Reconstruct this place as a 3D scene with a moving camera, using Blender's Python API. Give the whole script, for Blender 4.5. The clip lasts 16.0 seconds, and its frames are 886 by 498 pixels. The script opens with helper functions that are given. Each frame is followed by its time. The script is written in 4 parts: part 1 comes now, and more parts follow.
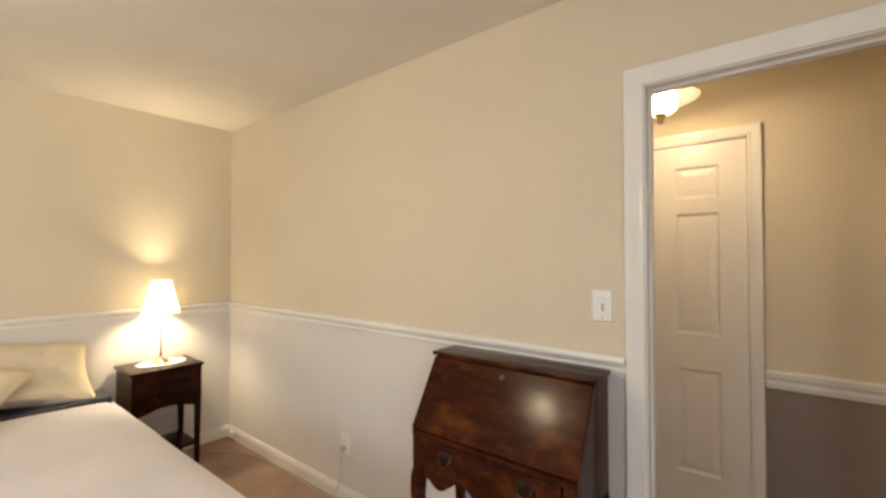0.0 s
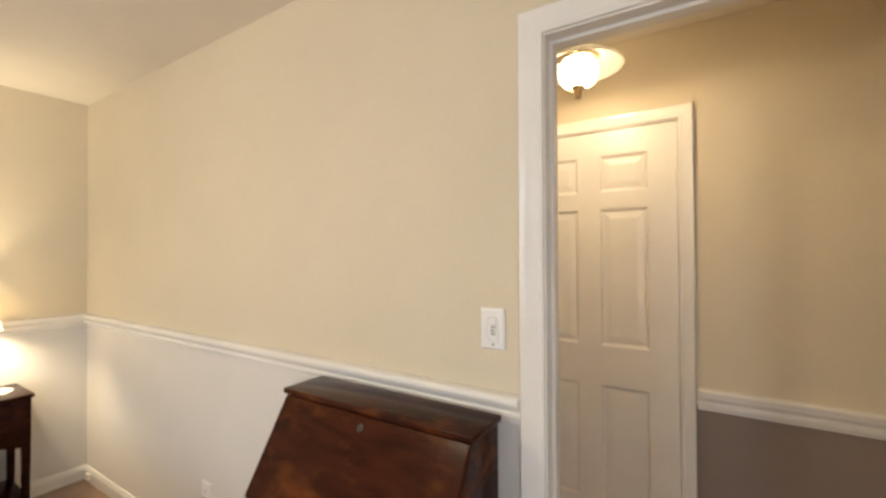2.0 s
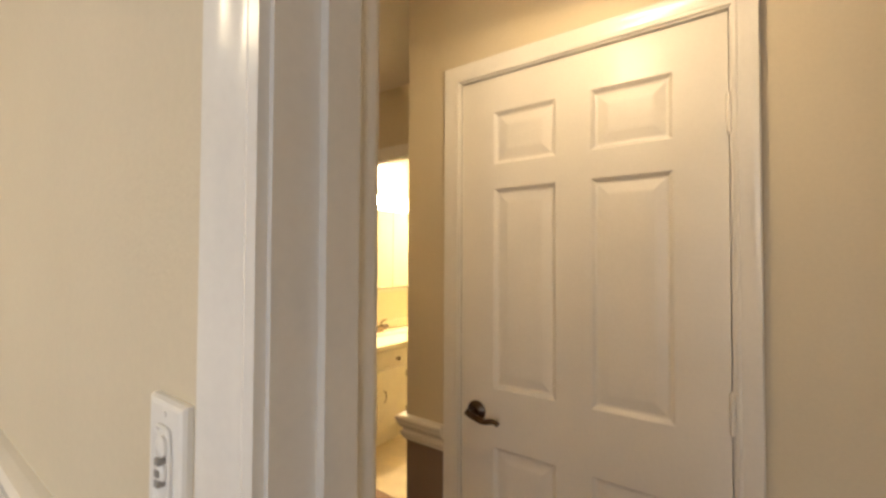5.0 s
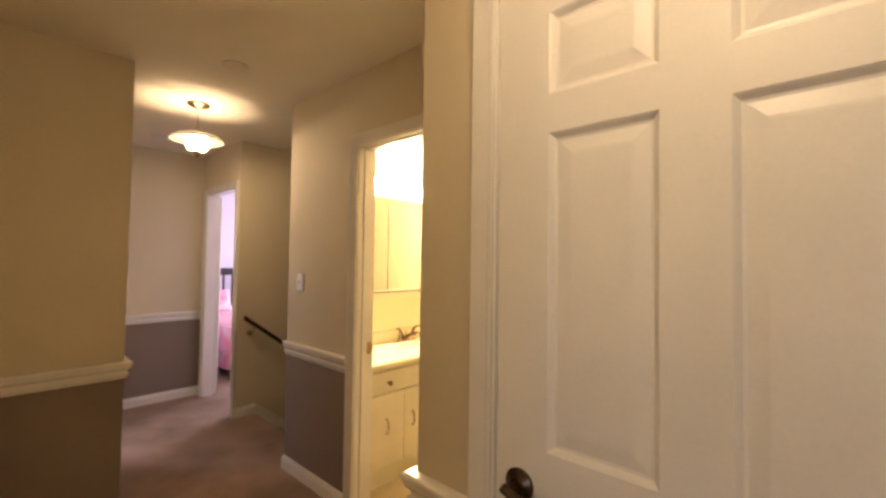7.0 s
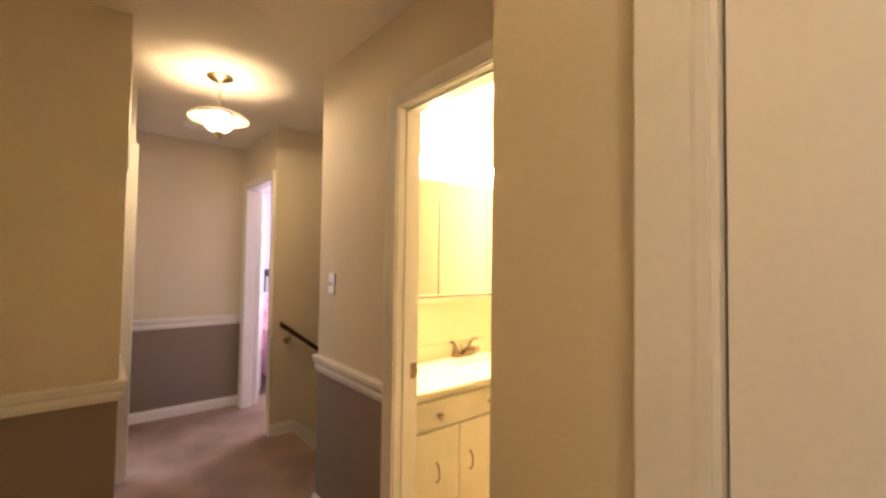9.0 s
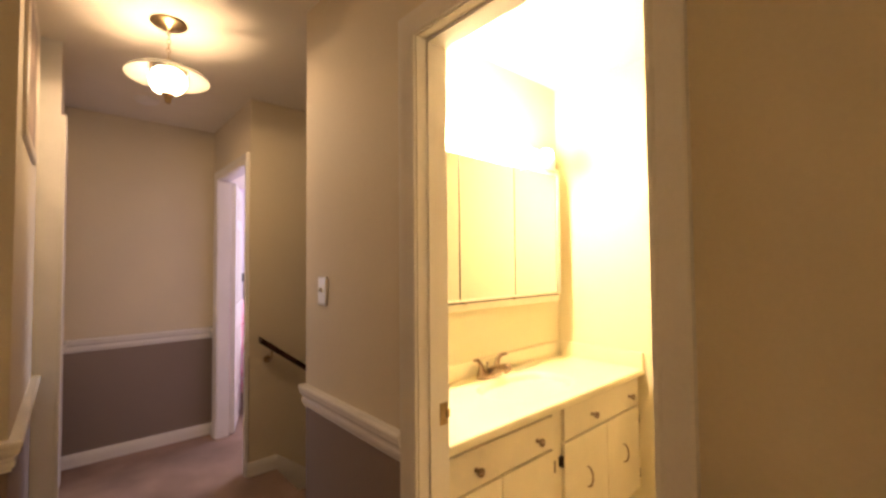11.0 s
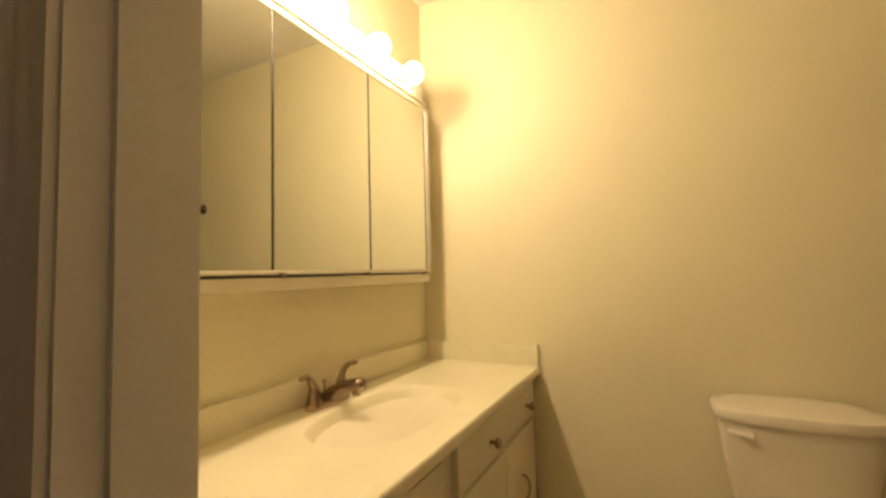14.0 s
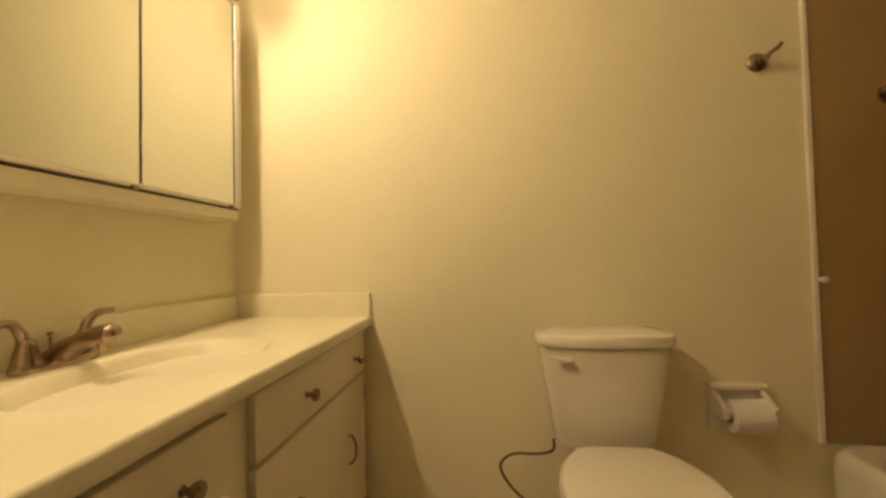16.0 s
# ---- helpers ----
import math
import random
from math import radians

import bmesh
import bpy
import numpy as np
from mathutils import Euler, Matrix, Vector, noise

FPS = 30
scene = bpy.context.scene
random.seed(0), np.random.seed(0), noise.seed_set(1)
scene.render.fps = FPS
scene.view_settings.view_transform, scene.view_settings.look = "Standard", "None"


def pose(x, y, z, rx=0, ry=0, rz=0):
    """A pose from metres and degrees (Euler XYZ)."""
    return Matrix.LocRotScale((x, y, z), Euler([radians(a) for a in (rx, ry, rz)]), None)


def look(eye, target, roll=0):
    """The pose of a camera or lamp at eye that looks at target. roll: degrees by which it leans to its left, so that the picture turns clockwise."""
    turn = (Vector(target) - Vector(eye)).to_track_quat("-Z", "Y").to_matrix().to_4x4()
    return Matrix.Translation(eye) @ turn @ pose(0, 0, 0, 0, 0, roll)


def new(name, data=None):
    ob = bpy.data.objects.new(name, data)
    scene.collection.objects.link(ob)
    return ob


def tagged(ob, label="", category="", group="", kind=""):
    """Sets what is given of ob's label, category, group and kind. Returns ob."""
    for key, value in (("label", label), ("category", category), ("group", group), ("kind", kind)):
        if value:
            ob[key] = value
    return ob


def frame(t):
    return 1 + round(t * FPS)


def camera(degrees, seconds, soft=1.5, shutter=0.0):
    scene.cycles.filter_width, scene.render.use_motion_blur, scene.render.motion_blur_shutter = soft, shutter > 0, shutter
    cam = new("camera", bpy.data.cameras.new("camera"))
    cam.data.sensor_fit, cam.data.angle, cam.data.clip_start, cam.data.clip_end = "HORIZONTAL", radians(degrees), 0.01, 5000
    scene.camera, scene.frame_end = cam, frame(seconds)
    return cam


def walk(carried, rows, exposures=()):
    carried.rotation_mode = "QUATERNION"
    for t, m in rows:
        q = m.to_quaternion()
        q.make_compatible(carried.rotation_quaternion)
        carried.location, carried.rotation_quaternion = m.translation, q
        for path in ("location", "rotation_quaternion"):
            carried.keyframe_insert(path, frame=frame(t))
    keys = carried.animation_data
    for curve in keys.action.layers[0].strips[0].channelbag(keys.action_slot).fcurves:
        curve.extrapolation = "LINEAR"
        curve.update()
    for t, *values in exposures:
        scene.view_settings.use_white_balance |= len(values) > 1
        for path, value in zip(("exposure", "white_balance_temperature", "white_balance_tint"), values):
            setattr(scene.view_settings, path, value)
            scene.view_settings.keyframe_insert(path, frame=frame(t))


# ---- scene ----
cam = camera(93.2, 16.0, soft=2.8)
PATH = [
    (0, (0.334, 0.1, 1.423), (-0.91, 1.666, 1.462), 0.0),
    (0.5, (0.342, 0.222, 1.433), (-0.838, 1.837, 1.458), 0.0),
    (1, (0.344, 0.349, 1.438), (-0.783, 2.001, 1.453), -0.0),
    (1.5, (0.342, 0.467, 1.446), (-0.751, 2.141, 1.464), 0.0),
    (2, (0.343, 0.619, 1.453), (-0.734, 2.304, 1.473), -0.3),
    (2.5, (0.35, 0.774, 1.46), (-0.725, 2.46, 1.49), -0.6),
    (3, (0.339, 0.92, 1.452), (-0.746, 2.599, 1.493), -0.1),
    (3.5, (0.314, 1.087, 1.443), (-0.785, 2.757, 1.482), 0.3),
    (4, (0.298, 1.231, 1.444), (-0.814, 2.893, 1.483), 0.5),
    (4.2, (0.298, 1.289, 1.444), (-0.828, 2.941, 1.484), 0.4),
    (6.3, (0.104, 1.791, 1.397), (-1.153, 3.345, 1.462), 1.0),
    (6.5, (0.08, 1.825, 1.397), (-1.196, 3.363, 1.465), 1.1),
    (7, (0.003, 1.943, 1.391), (-1.349, 3.416, 1.45), 0.8),
    (7.5, (-0.083, 2.057, 1.388), (-1.527, 3.439, 1.443), 0.3),
    (8, (-0.186, 2.152, 1.374), (-1.68, 3.48, 1.436), 0.3),
    (8.5, (-0.331, 2.246, 1.363), (-1.846, 3.55, 1.426), 0.7),
    (8.7, (-0.372, 2.291, 1.361), (-1.903, 3.577, 1.428), 0.9),
    (10.8, (-0.905, 2.544, 1.359), (-2.42, 3.847, 1.435), -0.5),
    (11, (-0.956, 2.578, 1.348), (-2.451, 3.905, 1.417), -0.5),
    (11.5, (-1.082, 2.668, 1.33), (-2.519, 4.059, 1.377), -0.0),
    (12, (-1.189, 2.755, 1.306), (-2.558, 4.211, 1.37), 0.5),
    (12.5, (-1.296, 2.857, 1.276), (-2.569, 4.397, 1.369), 0.5),
    (13, (-1.368, 2.968, 1.244), (-2.535, 4.587, 1.37), -0.2),
    (13.5, (-1.438, 3.082, 1.207), (-2.491, 4.779, 1.32), -1.0),
    (14, (-1.486, 3.173, 1.16), (-2.396, 4.95, 1.277), -1.5),
    (14.5, (-1.517, 3.247, 1.117), (-2.264, 5.1, 1.215), -1.4),
    (15, (-1.53, 3.3, 1.051), (-2.096, 5.216, 1.147), -1.2),
    (15.5, (-1.526, 3.345, 1.009), (-1.915, 5.305, 1.084), -1.1),
    (16, (-1.513, 3.377, 0.978), (-1.715, 5.366, 1.031), -1.3),
]
EXPOSURES = [(0, -0.05, 6400, 7), (1, 0.03, 6330, 7), (2, 0.15, 6230, 7), (3, 0.12, 6180, 7), (4, 0.02, 6200, 7), (6.5, -0.02, 6500, 10), (7.1, 0.0, 6500, 11), (7.6, 0.18, 6450, 10), (8.7, 0.26, 6500, 12), (10.5, 0.05, 6700, 15), (11.5, -0.47, 6900, 21), (12.5, -1.13, 6800, 23), (13.5, -1.72, 6450, 13), (16, -1.87, 6450, 11)]
walk(cam, [(t, look(*p)) for t, *p in PATH], exposures=EXPOSURES)

# ---- world and lights ----
world = bpy.data.worlds.new("world")
scene.world = world
world.use_nodes = True
sky = world.node_tree.nodes.new("ShaderNodeTexSky")
sky.sky_type, sky.sun_disc = "NISHITA", False
sky.sun_elevation, sky.sun_rotation = radians(35), radians(200)
world.node_tree.links.new(sky.outputs[0], world.node_tree.nodes["Background"].inputs[0])
world.node_tree.nodes["Background"].inputs[1].default_value = 0.1


def lamp(name, kind, m, watts, colour, size=0.1, size_y=None):
    data = bpy.data.lights.new(name, kind)
    data.energy, data.color = watts, colour
    if kind == "AREA":
        data.shape, data.size, data.size_y = "RECTANGLE", size, size_y or size
    else:
        data.shadow_soft_size = size
    ob = new(name, data)
    ob.matrix_basis = m
    return ob


WARM = (1.0, 0.78, 0.50)
SOFT = (1.0, 0.79, 0.51)
AMBER = (1.0, 0.72, 0.43)
DAY = (0.80, 0.86, 1.0)
LILAC = (0.80, 0.80, 1.0)
HALL_LAMP, CORRIDOR_LAMP, BED_CEILING = (-0.08, 2.25), (-3.15, 2.89), (-1.26, -0.27)
lamp("table_lamp_bulb", "POINT", pose(-2.96, 1.15, 1.14), 34, WARM, 0.045)
lamp("hall_bulb", "POINT", pose(*HALL_LAMP, 2.143), 3.2, AMBER, 0.012)
lamp("corridor_bulb", "POINT", pose(*CORRIDOR_LAMP, 2.171), 9.5, AMBER, 0.012)
lamp("bedroom_ceiling_bulb", "POINT", pose(*BED_CEILING, 2.30), 35, SOFT, 0.06)
lamp("bedroom_side_window_light", "AREA", pose(1.33, -0.80, 1.45, 0, 90, 0), 33, DAY, 1.25, 1.45)
# added daylight fill from an unseen back opening, lifts the door wall
lamp("bedroom_back_fill_light", "AREA", pose(-1.2, -2.62, 1.45, 90, 0, 0), 25, DAY, 1.5, 1.2)
lamp("pink_room_window_light", "AREA", pose(-5.6, 6.25, 1.45, -90, 0, 0), 95, LILAC, 1.5, 1.2)
lamp("left_room_window_light", "AREA", pose(-6.35, 1.0, 1.45, 0, -90, 0), 62, LILAC, 1.2, 1.2)


# ---- materials ----
def material(name, col, rough=0.6, metal=0.0, var=0.06, scale=6.0, fine=120.0, bump=0.05, bump_scale=250.0, stain=None, coat=0.0):
    """Base colour varied at two scales, with a fine relief."""
    m = bpy.data.materials.new(name)
    m.use_nodes = True
    n, l = m.node_tree.nodes, m.node_tree.links
    b = n["Principled BSDF"]
    b.inputs["Roughness"].default_value, b.inputs["Metallic"].default_value = rough, metal
    b.inputs["Coat Weight"].default_value, b.inputs["Coat Roughness"].default_value = coat, 0.3 if rough > 0.2 else 0.05
    tc = n.new("ShaderNodeTexCoord")
    big, small = n.new("ShaderNodeTexNoise"), n.new("ShaderNodeTexNoise")
    big.inputs["Scale"].default_value, small.inputs["Scale"].default_value = scale, fine
    big.inputs["Detail"].default_value, small.inputs["Detail"].default_value = 4, 2
    for t in (big, small):
        l.new(tc.outputs["Object"], t.inputs["Vector"])
    add = n.new("ShaderNodeMath")
    add.operation = "MULTIPLY_ADD"
    add.inputs[1].default_value = 0.4
    l.new(small.outputs["Fac"], add.inputs[0])
    l.new(big.outputs["Fac"], add.inputs[2])
    ramp = n.new("ShaderNodeValToRGB")
    dark = stain or tuple(c * (1 - 2.2 * var) for c in col)
    ramp.color_ramp.elements[0].position, ramp.color_ramp.elements[1].position = 0.45, 0.95
    ramp.color_ramp.elements[0].color = (*dark, 1)
    ramp.color_ramp.elements[1].color = (*[min(1, c * (1 + var)) for c in col], 1)
    l.new(add.outputs[0], ramp.inputs[0])
    l.new(ramp.outputs[0], b.inputs["Base Color"])
    rr = n.new("ShaderNodeMapRange")
    rr.inputs["To Min"].default_value, rr.inputs["To Max"].default_value = max(0.02, rough - 0.06), min(1, rough + 0.06)
    l.new(big.outputs["Fac"], rr.inputs[0])
    l.new(rr.outputs[0], b.inputs["Roughness"])
    if bump:
        relief, bn = n.new("ShaderNodeTexNoise"), n.new("ShaderNodeBump")
        relief.inputs["Scale"].default_value = bump_scale
        l.new(tc.outputs["Object"], relief.inputs["Vector"])
        bn.inputs["Strength"].default_value, bn.inputs["Distance"].default_value = bump, 0.004
        l.new(relief.outputs["Fac"], bn.inputs["Height"])
        l.new(bn.outputs[0], b.inputs["Normal"])
    return m


def wood(name, dark, light, rough=0.28):
    m = material(name, light, rough, var=0.3, scale=3, bump=0.015, bump_scale=60, stain=dark)
    n, l = m.node_tree.nodes, m.node_tree.links
    mp = n.new("ShaderNodeMapping")
    mp.inputs["Scale"].default_value = (1.6, 1.6, 9.0)
    n["Principled BSDF"].inputs["Specular IOR Level"].default_value = 0.10
    tc = next(x for x in n if x.type == "TEX_COORD")
    l.new(tc.outputs["Object"], mp.inputs["Vector"])
    for t in [x for x in n if x.type == "TEX_NOISE"]:
        l.new(mp.outputs[0], t.inputs["Vector"])
        t.inputs["Distortion"].default_value = 0.6
    return m


def worn_wood(name, dark, mid, scuff, rough):
    """Old polished mahogany: soft figure, cloudy patches and reddish rubbed places."""
    m = wood(name, dark, mid, rough)
    n, l = m.node_tree.nodes, m.node_tree.links
    b = n["Principled BSDF"]
    figure = b.inputs["Base Color"].links[0].from_socket
    tc = next(x for x in n if x.type == "TEX_COORD")
    rub, ramp, mix = n.new("ShaderNodeTexNoise"), n.new("ShaderNodeValToRGB"), n.new("ShaderNodeMix")
    mp = n.new("ShaderNodeMapping")
    mp.inputs["Scale"].default_value = (1.0, 1.4, 1.8)
    l.new(tc.outputs["Object"], mp.inputs["Vector"])
    l.new(mp.outputs[0], rub.inputs["Vector"])
    rub.inputs["Scale"].default_value, rub.inputs["Detail"].default_value, rub.inputs["Roughness"].default_value = 6.5, 6, 0.62
    ramp.color_ramp.elements[0].position, ramp.color_ramp.elements[1].position = 0.50, 0.74
    l.new(rub.outputs["Fac"], ramp.inputs[0])
    mix.data_type = "RGBA"
    l.new(ramp.outputs[0], mix.inputs["Factor"])
    l.new(figure, mix.inputs["A"])
    mix.inputs["B"].default_value = (*scuff, 1)
    l.new(mix.outputs["Result"], b.inputs["Base Color"])
    return m


def glow(name, col, strength):
    m = bpy.data.materials.new(name)
    m.use_nodes = True
    b = m.node_tree.nodes["Principled BSDF"]
    b.inputs["Base Color"].default_value = (*col, 1)
    b.inputs["Emission Color"].default_value = (*col, 1)
    b.inputs["Emission Strength"].default_value = strength
    b.inputs["Roughness"].default_value = 0.25
    return m


def translucent(name, col, mix=0.5, clear=0.0):
    m = bpy.data.materials.new(name)
    m.use_nodes = True
    n, l = m.node_tree.nodes, m.node_tree.links
    d, t, x = n.new("ShaderNodeBsdfDiffuse"), n.new("ShaderNodeBsdfTranslucent"), n.new("ShaderNodeMixShader")
    d.inputs[0].default_value = t.inputs[0].default_value = (*col, 1)
    x.inputs[0].default_value = mix
    l.new(d.outputs[0], x.inputs[1])
    l.new(t.outputs[0], x.inputs[2])
    if clear:
        y, p = n.new("ShaderNodeMixShader"), n.new("ShaderNodeBsdfTransparent")
        y.inputs[0].default_value = clear
        l.new(x.outputs[0], y.inputs[1])
        l.new(p.outputs[0], y.inputs[2])
        x = y
    l.new(x.outputs[0], n["Material Output"].inputs[0])
    return m


CREAM = material("cream_wall_paint", (0.655, 0.575, 0.425), 0.72, var=0.03, scale=1.5, bump=0.10, bump_scale=180)
OFFWHITE = material("pale_wall_paint", (0.71, 0.67, 0.61), 0.72, var=0.03, scale=1.5, bump=0.10, bump_scale=180)
GREY = material("taupe_wall_paint", (0.25, 0.192, 0.156), 0.72, var=0.03, scale=1.5, bump=0.10, bump_scale=180)
BATHPAINT = material("bath_wall_paint", (0.79, 0.725, 0.51), 0.68, var=0.03, scale=1.5, bump=0.08, bump_scale=180)
PINKPAINT = material("lilac_wall_paint", (0.72, 0.64, 0.72), 0.6, var=0.03, scale=1.5)
CEIL = material("ceiling_paint", (0.80, 0.745, 0.64), 0.85, var=0.03, scale=2, bump=0.2, bump_scale=120)
TRIM = material("white_gloss_trim", (0.80, 0.77, 0.71), 0.22, var=0.03, scale=5, bump=0.03, bump_scale=30)
DOORPAINT = material("white_door_paint", (0.79, 0.75, 0.68), 0.34, var=0.03, scale=4, bump=0.06, bump_scale=160)
CARPET = material("tan_carpet", (0.42, 0.28, 0.21), 0.95, var=0.22, scale=2.4, fine=260, bump=0.9, bump_scale=420)
VINYL = material("bath_vinyl", (0.62, 0.52, 0.36), 0.4, var=0.08, scale=8)
WOOD = worn_wood("dark_mahogany", (0.020, 0.0052, 0.0026), (0.046, 0.0115, 0.0042), (0.120, 0.034, 0.009), 0.16)
NIGHTWOOD = worn_wood("blackened_mahogany", (0.008, 0.0022, 0.0013), (0.019, 0.005, 0.0022), (0.042, 0.011, 0.004), 0.22)
RAILWOOD = wood("dark_handrail_wood", (0.01, 0.005, 0.004), (0.05, 0.022, 0.015))
BRASS = material("aged_brass", (0.42, 0.31, 0.17), 0.32, 1.0, var=0.15, scale=30, bump=0.02)
BRONZE = material("dark_bronze", (0.10, 0.07, 0.05), 0.3, 1.0, var=0.2, scale=40, bump=0.02)
NICKEL = material("brushed_nickel", (0.36, 0.28, 0.22), 0.24, 1.0, var=0.08, scale=40, bump=0.03)
PLASTIC = material("white_plastic", (0.80, 0.78, 0.74), 0.3, var=0.02, bump=0.0)
GREYPLASTIC = material("grey_plastic", (0.30, 0.28, 0.26), 0.4, bump=0.0)
# near-black colour for the shade inside outlet slots and door gaps
DARKSLOT = material("slot_gap_shade", (0.05, 0.045, 0.04), 0.5, bump=0.0)
CERAMIC = material("cream_ceramic", (0.78, 0.73, 0.62), 0.12, var=0.02, bump=0.0, coat=0.4)
MARBLE = material("cultured_marble", (0.80, 0.745, 0.55), 0.32, var=0.04, scale=5, bump=0.0)
CABPAINT = material("ivory_cabinet_paint", (0.79, 0.73, 0.57), 0.33, var=0.04, scale=6, bump=0.06, bump_scale=90)
PAPER = material("toilet_paper", (0.80, 0.77, 0.72), 0.9, var=0.04, bump=0.2, bump_scale=300)
SURROUND = material("tub_surround_panel", (0.30, 0.195, 0.09), 0.3, var=0.05, scale=3, bump=0.0)
SHEET = material("white_bed_cover", (0.72, 0.70, 0.74), 0.85, var=0.04, scale=3, fine=300, bump=0.25, bump_scale=500)
PILLOW = material("cream_pillow_cotton", (0.71, 0.61, 0.44), 0.85, var=0.05, scale=5, fine=300, bump=0.25, bump_scale=500)
NAVY = material("dark_blue_blanket", (0.035, 0.035, 0.05), 0.9, var=0.1, bump=0.3)
LACE = material("lace_doily", (0.80, 0.76, 0.66), 0.9, var=0.06, fine=200, bump=0.5, bump_scale=220)
PINKBED = material("pink_floral_quilt", (0.70, 0.17, 0.28), 0.9, var=0.4, scale=9, fine=40, bump=0.3, stain=(0.80, 0.68, 0.70))
BLACKWOOD = material("black_painted_wood", (0.02, 0.015, 0.014), 0.35, var=0.1)
PICTURE = material("faded_print", (0.36, 0.27, 0.21), 0.4, var=0.3, scale=7, bump=0.0)
PALEFRAME = material("pale_picture_frame", (0.74, 0.66, 0.54), 0.35, var=0.06)
HOSE = material("braided_hose", (0.16, 0.12, 0.09), 0.45, 0.6, var=0.2, scale=200, bump=0.2)
CORD = material("ivory_cord", (0.55, 0.47, 0.33), 0.5, bump=0.0)
OPAL = glow("lit_opal_glass", (1.0, 0.86, 0.62), 7.0)
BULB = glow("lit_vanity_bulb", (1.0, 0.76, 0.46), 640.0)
# same bulbs turned down on purpose, to soften the far wall's hot spot
BULB_HALF = glow("half_power_vanity_bulb", (1.0, 0.76, 0.46), 300.0)
BULB_DIMMED = glow("dimmed_vanity_bulb", (1.0, 0.76, 0.46), 110.0)
GLOBE = glow("lit_pendant_globe", (1.0, 0.74, 0.45), 27.0)
SHADE = translucent("pleated_cloth_shade", (0.97, 0.95, 0.90), 0.85)
DISC = translucent("frosted_glass_disc", (0.34, 0.33, 0.29), 0.5, 0.12)
MIRROR = bpy.data.materials.new("mirror_glass")
MIRROR.use_nodes = True
_b = MIRROR.node_tree.nodes["Principled BSDF"]
_b.inputs["Base Color"].default_value, _b.inputs["Metallic"].default_value, _b.inputs["Roughness"].default_value = (0.77, 0.80, 0.76, 1), 1.0, 0.015


# ---- geometry helpers ----
def box(bm, x0, x1, y0, y1, z0, z1, r=0.0):
    b = bmesh.new() if r else bm
    v = [b.verts.new((x, y, z)) for x in (x0, x1) for y in (y0, y1) for z in (z0, z1)]
    for q in ((0, 1, 3, 2), (4, 6, 7, 5), (0, 4, 5, 1), (2, 3, 7, 6), (0, 2, 6, 4), (1, 5, 7, 3)):
        b.faces.new([v[i] for i in q])
    if r:
        bmesh.ops.bevel(b, geom=b.edges[:], offset=r, segments=2, profile=0.6, affect="EDGES")
        me = bpy.data.meshes.new("tmp")
        b.to_mesh(me)
        b.free()
        bm.from_mesh(me)
        bpy.data.meshes.remove(me)


def loft(bm, rings, caps=True, closed=True):
    vs = [[bm.verts.new(p) for p in r] for r in rings]
    k = len(vs[0])
    for a, b in zip(vs, vs[1:]):
        for i in range(k if closed else k - 1):
            j = (i + 1) % k
            bm.faces.new((a[i], a[j], b[j], b[i])).smooth = True
    if caps:
        bm.faces.new(vs[0][::-1])
        bm.faces.new(vs[-1])


def oval(cx, cy, a, b, z, n=2.0, seg=28, cut=None):
    out = []
    for i in range(seg):
        t = 2 * math.pi * i / seg
        c, s = math.cos(t), math.sin(t)
        x = cx + a * math.copysign(abs(c) ** (2 / n), c)
        y = cy + b * math.copysign(abs(s) ** (2 / n), s)
        out.append((x, y if cut is None else min(y, cut), z))
    return out


def lathe(bm, profile, m=None, seg=24):
    m = m or Matrix()
    rings = [[m @ Vector((max(r, 1e-4) * math.cos(2 * math.pi * i / seg), max(r, 1e-4) * math.sin(2 * math.pi * i / seg), z)) for i in range(seg)]
             for r, z in profile]
    loft(bm, rings)


def tube(bm, pts, radius, seg=10):
    pts = [Vector(p) for p in pts]
    rings = []
    side = None
    for i, p in enumerate(pts):
        d = (pts[min(i + 1, len(pts) - 1)] - pts[max(i - 1, 0)]).normalized()
        if side is None:
            side = d.orthogonal().normalized()
        side = (side - d * side.dot(d)).normalized()
        up = d.cross(side)
        r = radius[i] if isinstance(radius, (list, tuple)) else radius
        rings.append([p + side * math.cos(2 * math.pi * k / seg) * r + up * math.sin(2 * math.pi * k / seg) * r for k in range(seg)])
    loft(bm, rings)


def curve(ctrl, n=24):
    """Catmull-Rom points through the control points."""
    c = [Vector(p) for p in ctrl]
    c = [2 * c[0] - c[1]] + c + [2 * c[-1] - c[-2]]
    out = []
    for i in range(1, len(c) - 2):
        for k in range(n):
            t = k / n
            a, b, d, e = c[i - 1], c[i], c[i + 1], c[i + 2]
            out.append(0.5 * (2 * b + (d - a) * t + (2 * a - 5 * b + 4 * d - e) * t * t + (3 * b - a - 3 * d + e) * t ** 3))
    return out + [c[-2]]


def sweep(bm, path, profile, place, side=1):
    """A mitred moulding: profile points (out, h) carried along a flat path; place(a, b, h) gives the point in the world."""
    pts = [Vector(p) for p in path]
    normals = []
    for a, b in zip(pts, pts[1:]):
        d = (b - a).normalized()
        normals.append(Vector((-d.y, d.x)) * side)
    rings = []
    for i, p in enumerate(pts):
        n1, n2 = normals[max(i - 1, 0)], normals[min(i, len(normals) - 1)]
        mit = (n1 + n2) / (1 + n1.dot(n2))
        rings.append([place(p.x + mit.x * o, p.y + mit.y * o, h) for o, h in profile])
    loft(bm, rings)


